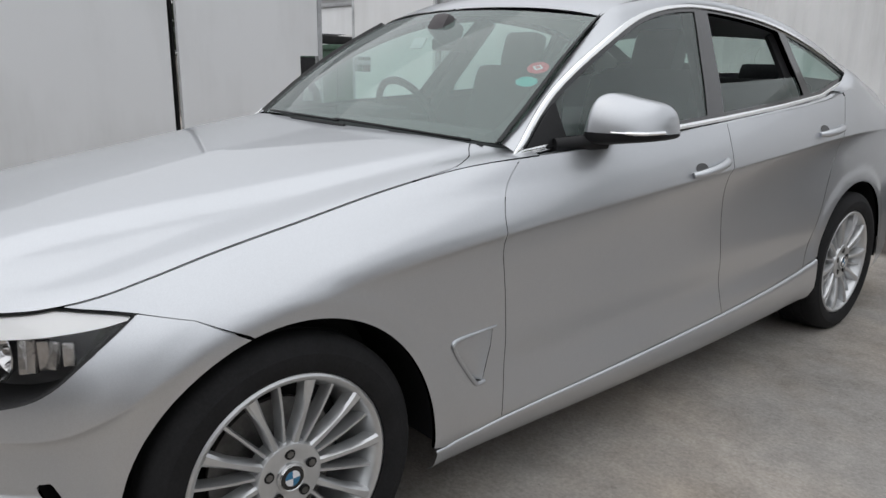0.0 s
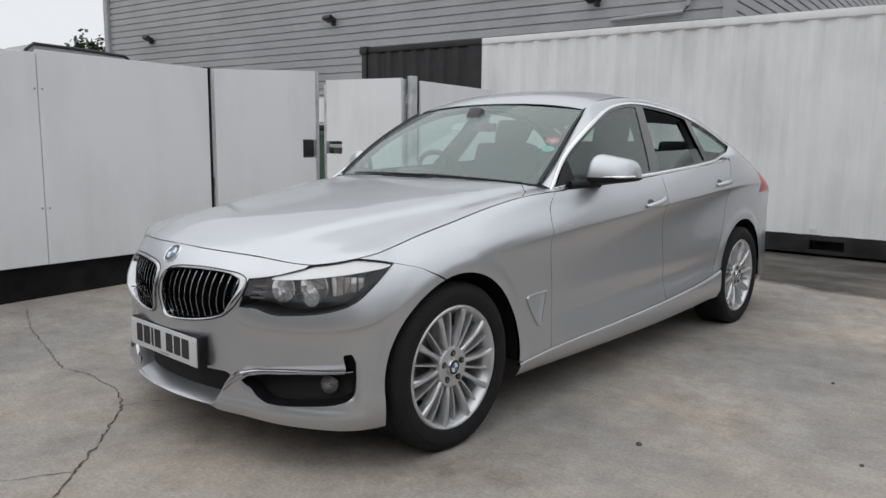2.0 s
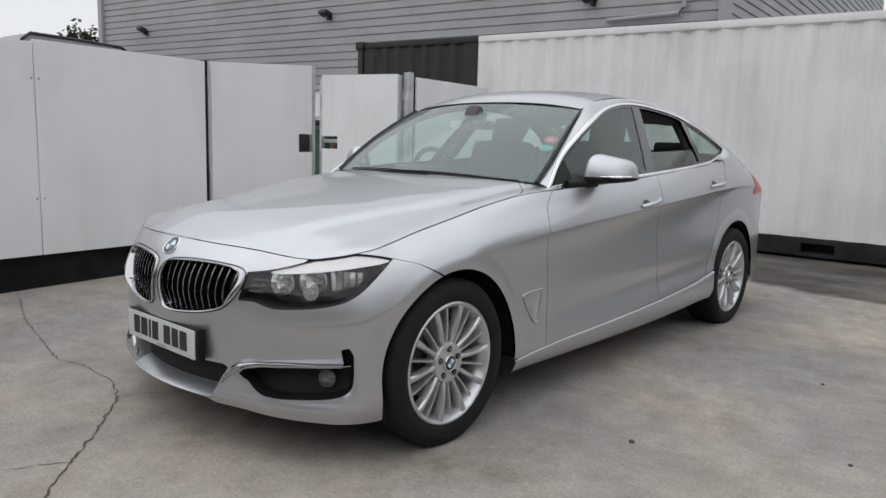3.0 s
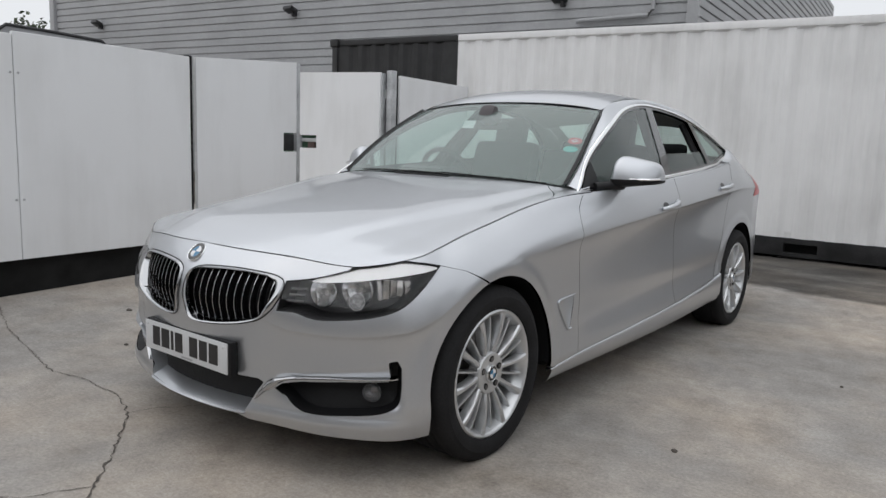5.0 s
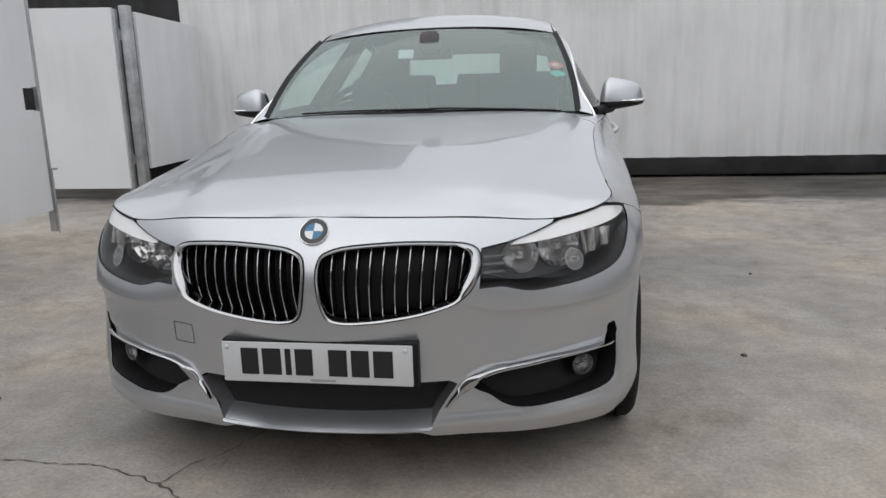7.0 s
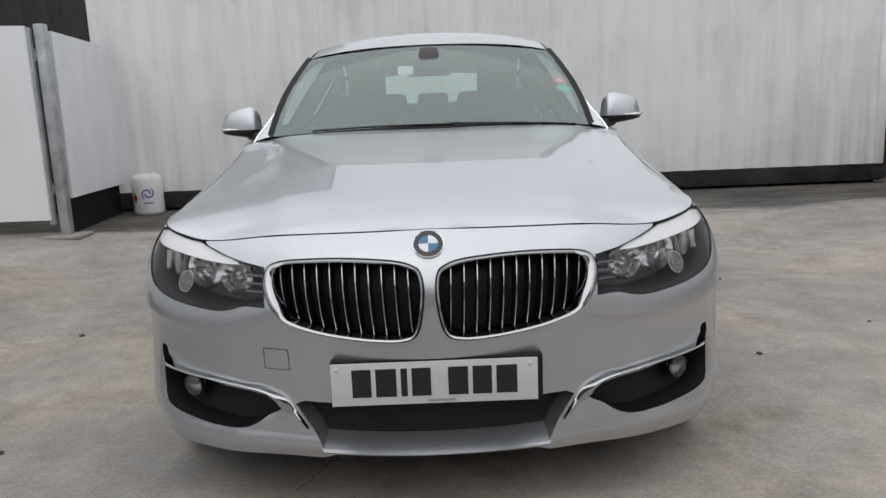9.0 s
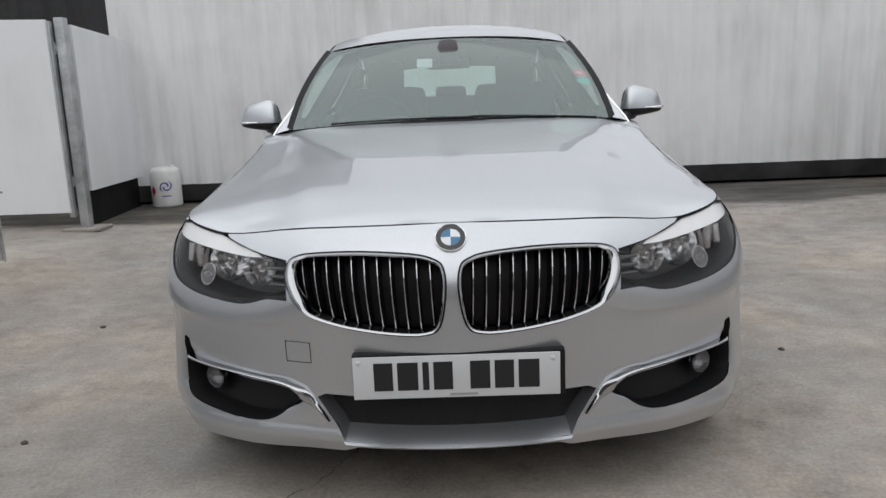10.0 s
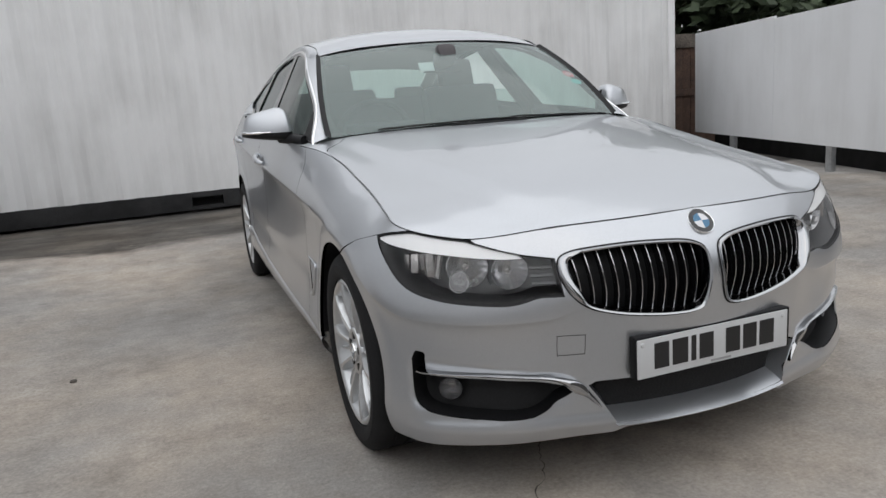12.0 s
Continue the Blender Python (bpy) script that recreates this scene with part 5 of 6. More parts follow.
    sheet("tailgate_frame", lambda u, v: roof_at(lerp(0.86, 0.99, u), lerp(2.80, 3.42, v)), 3, 12, PAINT, CAR)
    sheet("tailgate_top", lambda u, v: roof_at(u * 0.99, lerp(3.42, 3.78, v)), 10, 8, PAINT, CAR, join=True)

    upper = [flank(2.72, 1.128, 0.001), flank(2.835, 1.155, 0.001), flank(2.960, 1.212, 0.001), Vector((0.632, 3.09, 1.252))] + [roof_at(0.955, y, 0.004) for y in (3.25, 3.42, 3.6, 3.78)]
    upper = [Vector(q) for q in smooth_open(upper, 5)]
    lower_y = Pchip([(0, 2.72), (2, 2.98), (3, 3.13), (4, 3.27), (7, 3.78)])

    def haunch(u, v):
        k = min(u * (len(upper) - 1), len(upper) - 1.0001)
        q = upper[int(k)].lerp(upper[int(k) + 1], k - int(k))
        s0 = s_at_y(lower_y(k / 5), 1.05)
        p = skin(s0, Z_TOP(s0) - 0.004)
        return p.lerp(q, v) + Vector((0.5, 0, 0.6)) * 0.022 * math.sin(math.pi * v) * step(0, 0.5, u)
    sheet("rear_haunch", haunch, 40, 6, PAINT, CAR)

    # scuttle between bonnet and screen
    sheet("scuttle", lambda u, v: Vector((u * 0.66, lerp(0.54, 0.625, v) + 0.11 * u * u, lerp(1.006, 1.022, v) - 0.03 * u * u)), 12, 3, BLACK_PLASTIC, CAR, join=True)
    # wing top closing to the pillar
    shoulder = [(RIM_X(y) + 0.003, y) for y in np.linspace(0.78, 0.385, 16)]
    foot = [(x + 0.0032, y) for x, y in corner[1:]] + [(0.680, 0.708), (0.716, 0.738), (0.745, 0.77), (0.768, 0.785)]
    cdt_panel("pillar_foot", foot + shoulder, [], hood, hood_normal, PAINT, CAR, h=0.014, rim=0.004)

    def joint(u, v):
        # filled joint between the wing and the pillar foot
        y = lerp(0.40, 0.77, u)
        s0 = s_at_y(y, 0.97)
        p, x = skin(s0, Z_TOP(s0) - 0.012, -0.001), RIM_X(y) - 0.012
        q = Vector((x, y, hood(x, y).z - 0.001))
        m = skin(s0, Z_TOP(s0) - 0.0025, -0.0005)
        return p.lerp(m, v * 2) if v < 0.5 else m.lerp(q, v * 2 - 1)
    sheet("wing_joint", joint, 24, 4, PAINT, CAR)

    # door tops turned in to the window strip
    belt_z = Pchip([(0.6, 0.972), (0.9, 0.991), (1.3, 1.016), (1.74, 1.042), (2.2, 1.072), (2.6, 1.104), (2.83, 1.149)])

    def shelf(u, v):
        y = lerp(0.74, 2.83, u)
        s0 = s_at_y(y, 1.0)
        return skin(s0, Z_TOP(s0) - 0.004, -0.001).lerp(flank(y, belt_z(y) - 0.006, 0.002), v)
    sheet("door_top", shelf, 40, 3, PAINT, CAR)

    # dark shell inside the skin
    def core_arches(y0, y1, nm):
        sheet(nm, lambda u, v: skin(s_at_y(lerp(y0, y1, u), 0.6), lerp(0.22, Z_TOP(s_at_y(lerp(y0, y1, u), 0.6)) - 0.03, v), -0.05), 14, 6, INTERIOR, CAR)
    core_arches(0.44, 2.44, "inner_shell")
    for (cy, cz, r), nm in ((ARCH_F, "wheel_liner"), (ARCH_R, "wheel_liner")):
        def liner(u, v, cy=cy, cz=cz, r=r):
            w = radians(lerp(-5, 187, u))
            y, z = cy + (r + 0.006) * math.cos(w), cz + (r + 0.006) * math.sin(w)
            sx_ = skin(s_at_y(y, max(0.24, z)), max(0.24, z), -0.006).x
            return Vector((lerp(sx_, 0.60, v), y, z))
        sheet(nm, liner, 28, 3, BLACK_PLASTIC, CAR)
        bm = bmesh.new()
        add_cyl(bm, (0.58, cy, cz), (0.62, cy, cz), r + 0.02, seg=32)
        for v in bm.verts:
            v.co.z = max(v.co.z, 0.22)
        part("inner_arch", bm, BLACK_PLASTIC, CAR)
        bm = bmesh.new()
        add_cyl(bm, (-0.58, cy, cz), (-0.62, cy, cz), r + 0.02, seg=32)
        for v in bm.verts:
            v.co.z = max(v.co.z, 0.22)
        part("inner_arch", bm, BLACK_PLASTIC, CAR)
    bm = bmesh.new()
    add_box(bm, (0, 1.45, 0.26), (1.60, 1.96, 0.06), bevel=0.01)
    add_box(bm, (0, 1.45, 0.27), (1.15, 4.0, 0.05), bevel=0.01)
    add_box(bm, (0, 0.0, 0.50), (1.14, 1.05, 0.44), bevel=0.05)
    add_box(bm, (0, 3.2, 0.55), (1.14, 1.2, 0.5), bevel=0.05)
    part("underbody", bm, INTERIOR, CAR)


build_body()


# ---- glazing and trim ----
def build_glazing():
    # windscreen with its dark border
    from_edge = sheet("windscreen", lambda u, v: screen(u * 0.985, lerp(0.0, 0.985, v)), 16, 14, SCREEN_GLASS, CAR, join=True, label="clear green-tinted windscreen with stickers")
    from_edge[0].visible_shadow = False
    sheet("screen_border", lambda u, v: screen(lerp(SCREEN_EDGE(v) - 0.050 - 0.10 * math.exp(-v / 0.05) - 0.06 * math.exp((v - 1) / 0.05), SCREEN_EDGE(v) + 0.004, u), v, -0.004), 4, 40, FRIT, CAR)
    def gasket(u, v):
        a = SCREEN_EDGE(v) + lerp(-0.024, 0.011, u)
        return screen(a, v, (0.000, 0.003, 0.007, 0.011, 0.014)[int(round(u * 4))])
    sheet("pillar_gasket", gasket, 4, 24, BLACK_PLASTIC, CAR, label="black rubber strip beside the windscreen")
    sheet("screen_header", lambda u, v: screen(u, lerp(0.935, 1.0, v), -0.004), 12, 2, FRIT, CAR, join=True)
    # door glass in three lights
    top = [(CH_Y(t), CH_Z(t)) for t in np.linspace(0, 9, 55)] + [(2.967, 1.192), (2.962, 1.181), (2.945, 1.172), (2.91, 1.164)]
    bottom = [(2.83, 1.151), (2.6, 1.106), (2.2, 1.074), (1.74, 1.046), (1.3, 1.023), (0.9, 1.001)]

    def cut(y0, y1, tilt0, tilt1, m):
        """Light between two pillars that lean: y = y0 + tilt * (z - 1.05)."""
        def clip(poly, f):
            out = []
            for i in range(len(poly)):
                a, b = poly[i - 1], poly[i]
                fa, fb = f(a), f(b)
                if (fa >= 0) != (fb >= 0):
                    t = fa / (fa - fb)
                    out.append((lerp(a[0], b[0], t), lerp(a[1], b[1], t)))
                if fb >= 0:
                    out.append(b)
            return out
        poly = offset_poly(top + bottom, m)
        poly = clip(poly, lambda p: p[0] - y0 - tilt0 * (p[1] - 1.05))
        return clip(poly, lambda p: y1 + tilt1 * (p[1] - 1.05) - p[0])

    whole = top + bottom
    lights = {"front_window": cut(0.0, 1.64, 0, 0.56, 0.022), "rear_window": cut(1.755, 2.44, 0.5, 0.06, 0.022), "quarter_window": cut(2.50, 3.2, 0.06, 0, 0.022)}
    cdt_panel("window_frame", whole, list(lights.values()), lambda y, z, o: flank(y, z, o - 0.004), flank_normal, BLACK_GLOSS, CAR, h=0.04, rim=0.02)
    for nm, poly in lights.items():
        poly = offset_poly(poly, -0.004)
        if nm == "rear_window":
            # wound part of the way down on both sides
            whole_pane = cdt_panel("rear_window", poly, [], lambda y, z, o: flank(y, z, o - 0.012), flank_normal, SIDE_GLASS, CAR, h=0.05, rim=0)
            bpy.data.objects.remove(whole_pane[0])
            g = [(1.77, 1.04), (1.82, 1.17), (2.445, 1.19), (2.44, 1.10)]
            obs = cdt_panel("rear_window", g, [], lambda y, z, o: flank(y, z, o - 0.012), flank_normal, SIDE_GLASS, CAR, h=0.05, rim=0, both=False, label="rear door glass wound half down")
        else:
            obs = cdt_panel(nm, poly, [], lambda y, z, o: flank(y, z, o - 0.008), flank_normal, SIDE_GLASS, CAR, h=0.05, rim=0)
        for o in obs:
            o.visible_shadow = False
    # bright strip right round the side glass
    ring_strip("window_strip", whole, [(-0.008, -0.006), (-0.008, 0.000), (-0.006, 0.002), (0.006, 0.004), (0.009, 0.002), (0.009, -0.008)], flank, CHROME, CAR, label="bright chrome window surround")
    # wipers
    for x0, x1, v0 in ((0.10, -0.50, -0.012), (0.62, 0.08, -0.016)):
        bm = bmesh.new()
        pts = [screen(lerp(x0, x1, t) / 0.72, v0 + 0.012 * t, 0.010) for t in np.linspace(0, 1, 10)]
        add_tube(bm, pts, 0.0045, seg=6)
        pts = [screen(lerp(x0, x1, t) / 0.72, v0 + 0.008 * t - 0.02, 0.006) for t in np.linspace(-0.08, 0.5, 6)]
        add_tube(bm, pts, 0.006, seg=6)
        part("wiper", bm, BLACK_PLASTIC, CAR)
    # stickers inside the top corner of the screen
    def disc_on_screen(a, v, r, mat, nm, off, sq=1.0, seg=24):
        bm = bmesh.new()
        c = bm.verts.new(screen(a, v, off))
        ring = [bm.verts.new(screen(a + r * math.cos(k * math.tau / seg) / 0.66, v + sq * r * math.sin(k * math.tau / seg) / 0.74, off)) for k in range(seg)]
        for k in range(seg):
            bm.faces.new((c, ring[k], ring[(k + 1) % seg]))
        part(nm, bm, mat, CAR, smooth=False)
    disc_on_screen(0.888, 0.49, 0.033, STICKER_RED, "red_sticker", -0.0028)
    disc_on_screen(0.888, 0.49, 0.017, BADGE_WHITE, "sticker_square", -0.0020, seg=4)
    disc_on_screen(0.888, 0.49, 0.010, STICKER_RED, "sticker_centre", -0.0012, seg=4)
    disc_on_screen(0.885, 0.385, 0.034, TEAL, "teal_sticker", -0.0028, 0.8, seg=8)
    # mirror and sensor pod behind the screen
    bm = bmesh.new()
    add_box(bm, (0, 1.14, 1.345), (0.10, 0.11, 0.085), Matrix.Rotation(radians(-35), 3, "X"), bevel=0.03)
    part("sensor_pod", bm, POD, CAR)
    bm = bmesh.new()
    add_box(bm, (0.0, 1.17, 1.292), (0.21, 0.03, 0.05), bevel=0.014)
    part("cabin_mirror", bm, BLACK_PLASTIC, CAR)
    bm = bmesh.new()
    add_box(bm, (-0.115, 1.10, 1.295), (0.075, 0.004, 0.05), Matrix.Rotation(radians(-35), 3, "X"))
    part("tax_holder", bm, PLATE, CAR, "pale square permit holder")


build_glazing()


# ---- grille, lamps, plate, badge ----
def lens_ring(c, r0, r1, d, mat, nm, parent, out):
    """A shallow reflector bowl with a rim, facing out."""
    bm = bmesh.new()
    m = Vector(out).to_track_quat("Z", "Y").to_matrix()
    prof = [(0.006, r1 * 1.04), (0.008, r1), (0.002, r1 * 0.95), (-d * 0.30, r1 * 0.82), (-d * 0.62, r1 * 0.60), (-d * 0.88, r1 * 0.36), (-d, r0), (-d * 0.98, 0.0005)]
    add_lathe(bm, prof, seg=18, axis="Z")
    bmesh.ops.transform(bm, matrix=Matrix.Translation(c) @ m.to_4x4(), verts=bm.verts)
    return part(nm, bm, mat, parent, smooth=False)


def build_front():
    kid = fx(KIDNEY)
    ring_strip("grille_surround", kid, [(0.0, -0.012), (0.0, 0.005), (0.004, 0.011), (0.009, 0.009), (0.0125, 0.001), (0.0125, -0.03)], skin, GRILLE_CHROME, CAR, label="thick chrome kidney grille surround", slim=0.66, pull=lambda p: 1.7 * step(0.375, 0.429, p[0]))
    ring_strip("grille_gap", kid, [(-0.0035, 0.0012), (0.001, 0.0012)], skin, BLACK_PLASTIC, CAR)
    cdt_panel("grille_backing", fx(offset_poly(KIDNEY, 0.006)), [], lambda s, z, o: skin(s, z, o - 0.055), skin_normal, BLACK_PLASTIC, CAR, h=0.04, rim=0)
    inner = offset_poly(KIDNEY, 0.014)
    for side in (1, -1):
        for k in range(11):
            x = 0.052 + k * 0.0335
            zs = []
            for i in range(len(inner)):
                a, b = inner[i - 1], inner[i]
                if (a[0] - x) * (b[0] - x) < 0:
                    zs.append(lerp(a[1], b[1], (x - a[0]) / (b[0] - a[0])))
            if len(zs) < 2:
                continue
            z0, z1 = min(zs) - 0.006, max(zs) + 0.004
            bm = bmesh.new()
            rows = []
            for j in range(9):
                t = j / 8
                z = lerp(z0, z1, t)
                lean = 0.012 * (t - 0.5) * (0.35 + 1.2 * x)
                f = -0.012 - 0.016 * (1 - t) ** 2
                rows.append([(x + lean + dx, z, f - dy) for dx, dy in ((-0.0013, 0.0), (0.0013, 0.0), (0.004, 0.03), (-0.004, 0.03))])
            vs = []
            for r in rows:
                q = []
                for xx, z, f in r:
                    p = skin(s_at_x(xx, z), z, f)
                    q.append(bm.verts.new((p.x * side, p.y, p.z)))
                vs.append(q)
            for a, b in zip(vs, vs[1:]):
                for i in range(4):
                    j = (i + 1) % 4
                    fc = bm.faces.new((a[i], a[j], b[j], b[i]))
                    fc.material_index = 0 if i == 0 else 1
            bmesh.ops.recalc_face_normals(bm, faces=bm.faces)
            part("grille_slat", bm, [SLAT, BLACK_GLOSS], CAR, "chrome-edged black grille slat", smooth=False)

    # headlamps
    cdt_panel("headlamp_housing", LAMP_POLY, [], lambda s, z, o: skin(s, z, o - 0.115), skin_normal, LAMP_DARK, CAR, h=0.03, rim=0)
    ring_strip("headlamp_edge", LAMP_POLY, [(-0.001, 0.0005), (0.0028, -0.001), (0.005, -0.06), (0.002, -0.115)], skin, BLACK_PLASTIC, CAR)
    brow_top = [p for p in fx([(0.52, 0.714), (0.57, 0.729), (0.612, 0.744)]) + [(s, Z_TOP(s) - 0.008) for s in (0.71, 0.75, 0.80, 0.84, 0.88)] + [(q, z - 0.006) for q, z in LAMP_OUT] + fy([(-0.325, 0.760)])]
    brow_low = fy([(-0.329, 0.757)]) + [(1.0, 0.7495), (0.904, 0.740), (0.784, 0.7245), (0.72, 0.716), (0.66, 0.7095), (0.60, 0.705), (0.545, 0.705)]
    cdt_panel("headlamp_brow", brow_top + brow_low, [], lambda s, z, o: skin(s, z, o - 0.007), skin_normal, BROW, CAR, h=0.015, rim=0.02, label="bright silver brow strip in the headlamp")
    lens = cdt_panel("headlamp_lens", offset_poly(LAMP_POLY, 0.004), [], lambda s, z, o: skin(s, z, o - 0.003), skin_normal, LENS_GLASS, CAR, h=0.025, rim=0, label="clear headlamp cover")
    for o in lens:
        o.visible_shadow = False
    for side in (1, -1):
        for x, z, r, mat in ((0.549, 0.666, 0.050, LAMP_SILVER), (0.655, 0.680, 0.057, LAMP_SILVER)):
            p = skin(s_at_x(x, z), z, -0.056)
            p.x *= side
            lens_ring(p, 0.012, r, 0.04, mat, "lamp_reflector", CAR, (0.3 * side, -1, 0.05))
            bm = bmesh.new()
            bmesh.ops.create_uvsphere(bm, u_segments=20, v_segments=12, radius=0.013, matrix=Matrix.Translation(p + Vector((0, 0.016, 0))))
            part("lamp_bulb", bm, INDICATOR, CAR)
        # side indicator reflector and inner fins
        for k in range(5):
            x, z = 0.724 + 0.019 * k, 0.690 + 0.002 * k
            p = skin(s_at_x(x, z), z, -0.040 + 0.004 * (k % 2))
            bm = bmesh.new()
            add_box(bm, (p.x * side, p.y, p.z), (0.021, 0.012, 0.074 - 0.007 * k), Matrix.Rotation(radians(48 + (-1) ** k * 16) * side, 3, "Z") @ Matrix.Rotation(radians(-14 + 9 * (k % 3)), 3, "X"), bevel=0.003)
            part("indicator_reflector", bm, INDICATOR, CAR)
        for z in (0.635, 0.655, 0.675):
            bm = bmesh.new()
            pts = [skin(s_at_x(x, z), z, -0.03) for x in (0.445, 0.47, 0.50)]
            add_tube(bm, [(q.x * side, q.y, q.z) for q in pts], 0.005, seg=6)
            part("lamp_fin", bm, LAMP_DARK, CAR)
        # round grey transfer stuck on the lens
        s0 = s_at_x(0.672, 0.655)
        bm = bmesh.new()
        ring0, ring1 = [], []
        for k in range(28):
            w = k * math.tau / 28
            for ring, r in ((ring0, 0.0285), (ring1, 0.0265)):
                p = skin(s0 + r * math.cos(w), 0.655 + r * math.sin(w), 0.001)
                ring.append(bm.verts.new((p.x * side, p.y, p.z)))
        for k in range(28):
            bm.faces.new((ring0[k], ring0[(k + 1) % 28], ring1[(k + 1) % 28], ring1[k]))
        eye = [[bm.verts.new(((p := skin(s0 + f * 0.015 * math.cos(w), 0.655 + f * 0.0065 * math.sin(w), 0.001)).x * side, p.y, p.z)) for w in np.linspace(0, math.tau, 21)[:-1]] for f in (1.0, 0.86)]
        for k in range(20):
            bm.faces.new((eye[0][k], eye[0][(k + 1) % 20], eye[1][(k + 1) % 20], eye[1][k]))
        mark = part("lens_transfer", bm, STICKER_GREY, CAR, "round grey transfer on the lens", smooth=False)
        bm = bmesh.new()
        fill = []
        for k in range(28):
            w = k * math.tau / 28
            p = skin(s0 + 0.0265 * math.cos(w), 0.655 + 0.0265 * math.sin(w), 0.0004)
            fill.append(bm.verts.new((p.x * side, p.y, p.z)))
        bm.faces.new(fill)
        part("film", bm, FILM, mark, "hazy clear film", smooth=False).visible_shadow = False

    # fog-lamp openings: dark pocket, strip, lamp
    fog = fx(FOG_OPEN)
    ring_strip("fog_pocket", fog, [(0.0, -0.003), (0.002, -0.02), (0.005, -0.07)], skin, BLACK_PLASTIC, CAR)
    cdt_panel("fog_backing", fog, [], lambda s, z, o: skin(s, z, o - 0.065), skin_normal, BLACK_PLASTIC, CAR, h=0.03, rim=0)
    strip = smooth_open([(0.779, 0.396), (0.70, 0.392), (0.589, 0.388), (0.50, 0.378), (0.448, 0.368), (0.412, 0.354), (0.388, 0.336), (0.362, 0.311), (0.334, 0.279)], 4)
    for side in (1, -1):
        bm = bmesh.new()
        rows = []
        for i, (x, z) in enumerate(strip):
            k = i / (len(strip) - 1)
            w = 0.0048 + 0.010 * math.exp(-((k - 0.72) / 0.13) ** 2) if k < 0.9 else lerp(0.0075, 0.002, (k - 0.9) / 0.1)
            t = Vector(strip[min(i + 1, len(strip) - 1)]) - Vector(strip[max(i - 1, 0)])
            n = Vector((-t.y, t.x)).normalized()
            row = []
            for f, off in ((-1, -0.022), (-1, 0.004), (-0.4, 0.010), (0.4, 0.010), (1, 0.004), (1, -0.022)):
                xx, zz = x + n.x * f * w, z + n.y * f * w
                base = s_at_x(xx, zz)
                p = skin(base, zz, off + 0.012 * step(0.38, 0.42, xx) * step(0.785, 0.765, xx))
                row.append(bm.verts.new((p.x * side, p.y, p.z)))
            rows.append(row)
        for a, b in zip(rows, rows[1:]):
            for i in range(5):
                bm.faces.new((a[i], a[i + 1], b[i + 1], b[i]))
        bmesh.ops.recalc_face_normals(bm, faces=bm.faces)
        part("fog_strip", bm, GRILLE_CHROME, CAR, "curved bright metal strip")
        p = skin(s_at_x(0.715, 0.338), 0.338, -0.030)
        p.x *= side
        lens_ring(p, 0.015, 0.033, 0.025, FOG_SILVER, "fog_lamp", CAR, (0.55 * side, -1, 0))
        bm = bmesh.new()
        add_lathe(bm, [(0.004, 0.0005), (0.002, 0.02), (-0.004, 0.034)], seg=24, axis="Z")
        bmesh.ops.transform(bm, matrix=Matrix.Translation(p + Vector((0.004 * side, -0.006, 0))) @ Vector((0.55 * side, -1, 0)).to_track_quat("Z", "Y").to_matrix().to_4x4(), verts=bm.verts)
        part("fog_lens", bm, LENS_GLASS, CAR).visible_shadow = False

    # lower intake: sloping floor and dark back
    def floor(u, v):
        # rolled lip, then the scoop running back under the plate
        if v < 0.25:
            t = v / 0.25
            return skin(u * 0.300, lerp(0.213, 0.222, t), 0.001 + 0.009 * math.sin(t * math.pi / 2))
        t = (v - 0.25) / 0.75
        return skin(u * lerp(0.300, 0.385, t), 0.222 + 0.054 * t, 0.010 - 0.108 * t)
    sheet("intake_floor", floor, 14, 16, PAINT, CAR, join=True, label="silver scoop below the grille intake")
    cheek_x = Pchip([(0.226, 0.295), (0.248, 0.306), (0.278, 0.322), (0.309, 0.342), (0.343, 0.366)])

    def cheek(u, v):
        z = lerp(0.228, 0.340, u)
        x = cheek_x(z)
        return skin(s_at_x(x, z) - 0.012 * v, z, -0.001 - 0.125 * v)
    sheet("intake_cheek", cheek, 6, 3, PAINT, CAR)
    # near-black sheet draws the open mesh with the shaded hollow behind it
    sheet("intake_mesh_shade", lambda u, v: skin(u * 0.40, lerp(0.235, 0.40, v), -0.060 + 0.016 * v), 12, 4, INTAKE_MESH_SHADE, CAR, join=True)
    sheet("undertray", lambda u, v: Vector((u * 0.80, lerp(-0.74 + 0.3 * u * u, -0.35, v), 0.205)), 8, 3, BLACK_PLASTIC, CAR, join=True)

    # towing-eye cover on the nearside of the plate
    tow = smooth_closed([(0.375, 0.442), (0.375, 0.490), (0.381, 0.494), (0.440, 0.494), (0.446, 0.488), (0.446, 0.440), (0.440, 0.436), (0.381, 0.437)], 2)
    bm = bmesh.new()
    loop = refine(fx(tow), 0.008)
    q0 = [bm.verts.new((-(p := skin(s, z, 0.0008)).x, p.y, p.z)) for s, z in loop]
    q1 = [bm.verts.new((-(p := skin(s, z, 0.0008)).x, p.y, p.z)) for s, z in offset_poly(loop, 0.0018)]
    for i in range(len(q0)):
        j = (i + 1) % len(q0)
        bm.faces.new((q0[i], q0[j], q1[j], q1[i]))
    part("towing_cover_gap", bm, DARK_METAL, CAR, smooth=False)

    # number plate with its characters as plain bars
    bm = bmesh.new()
    add_box(bm, (0.008, -0.763, 0.417), (0.536, 0.032, 0.121), bevel=0.006)
    part("plate_holder", bm, BLACK_PLASTIC, CAR)
    bm = bmesh.new()
    add_box(bm, (0.002, -0.7815, 0.417), (0.52, 0.006, 0.111), bevel=0.0025)
    plate = part("number_plate", bm, PLATE, CAR, "white number plate")
    x = -0.205
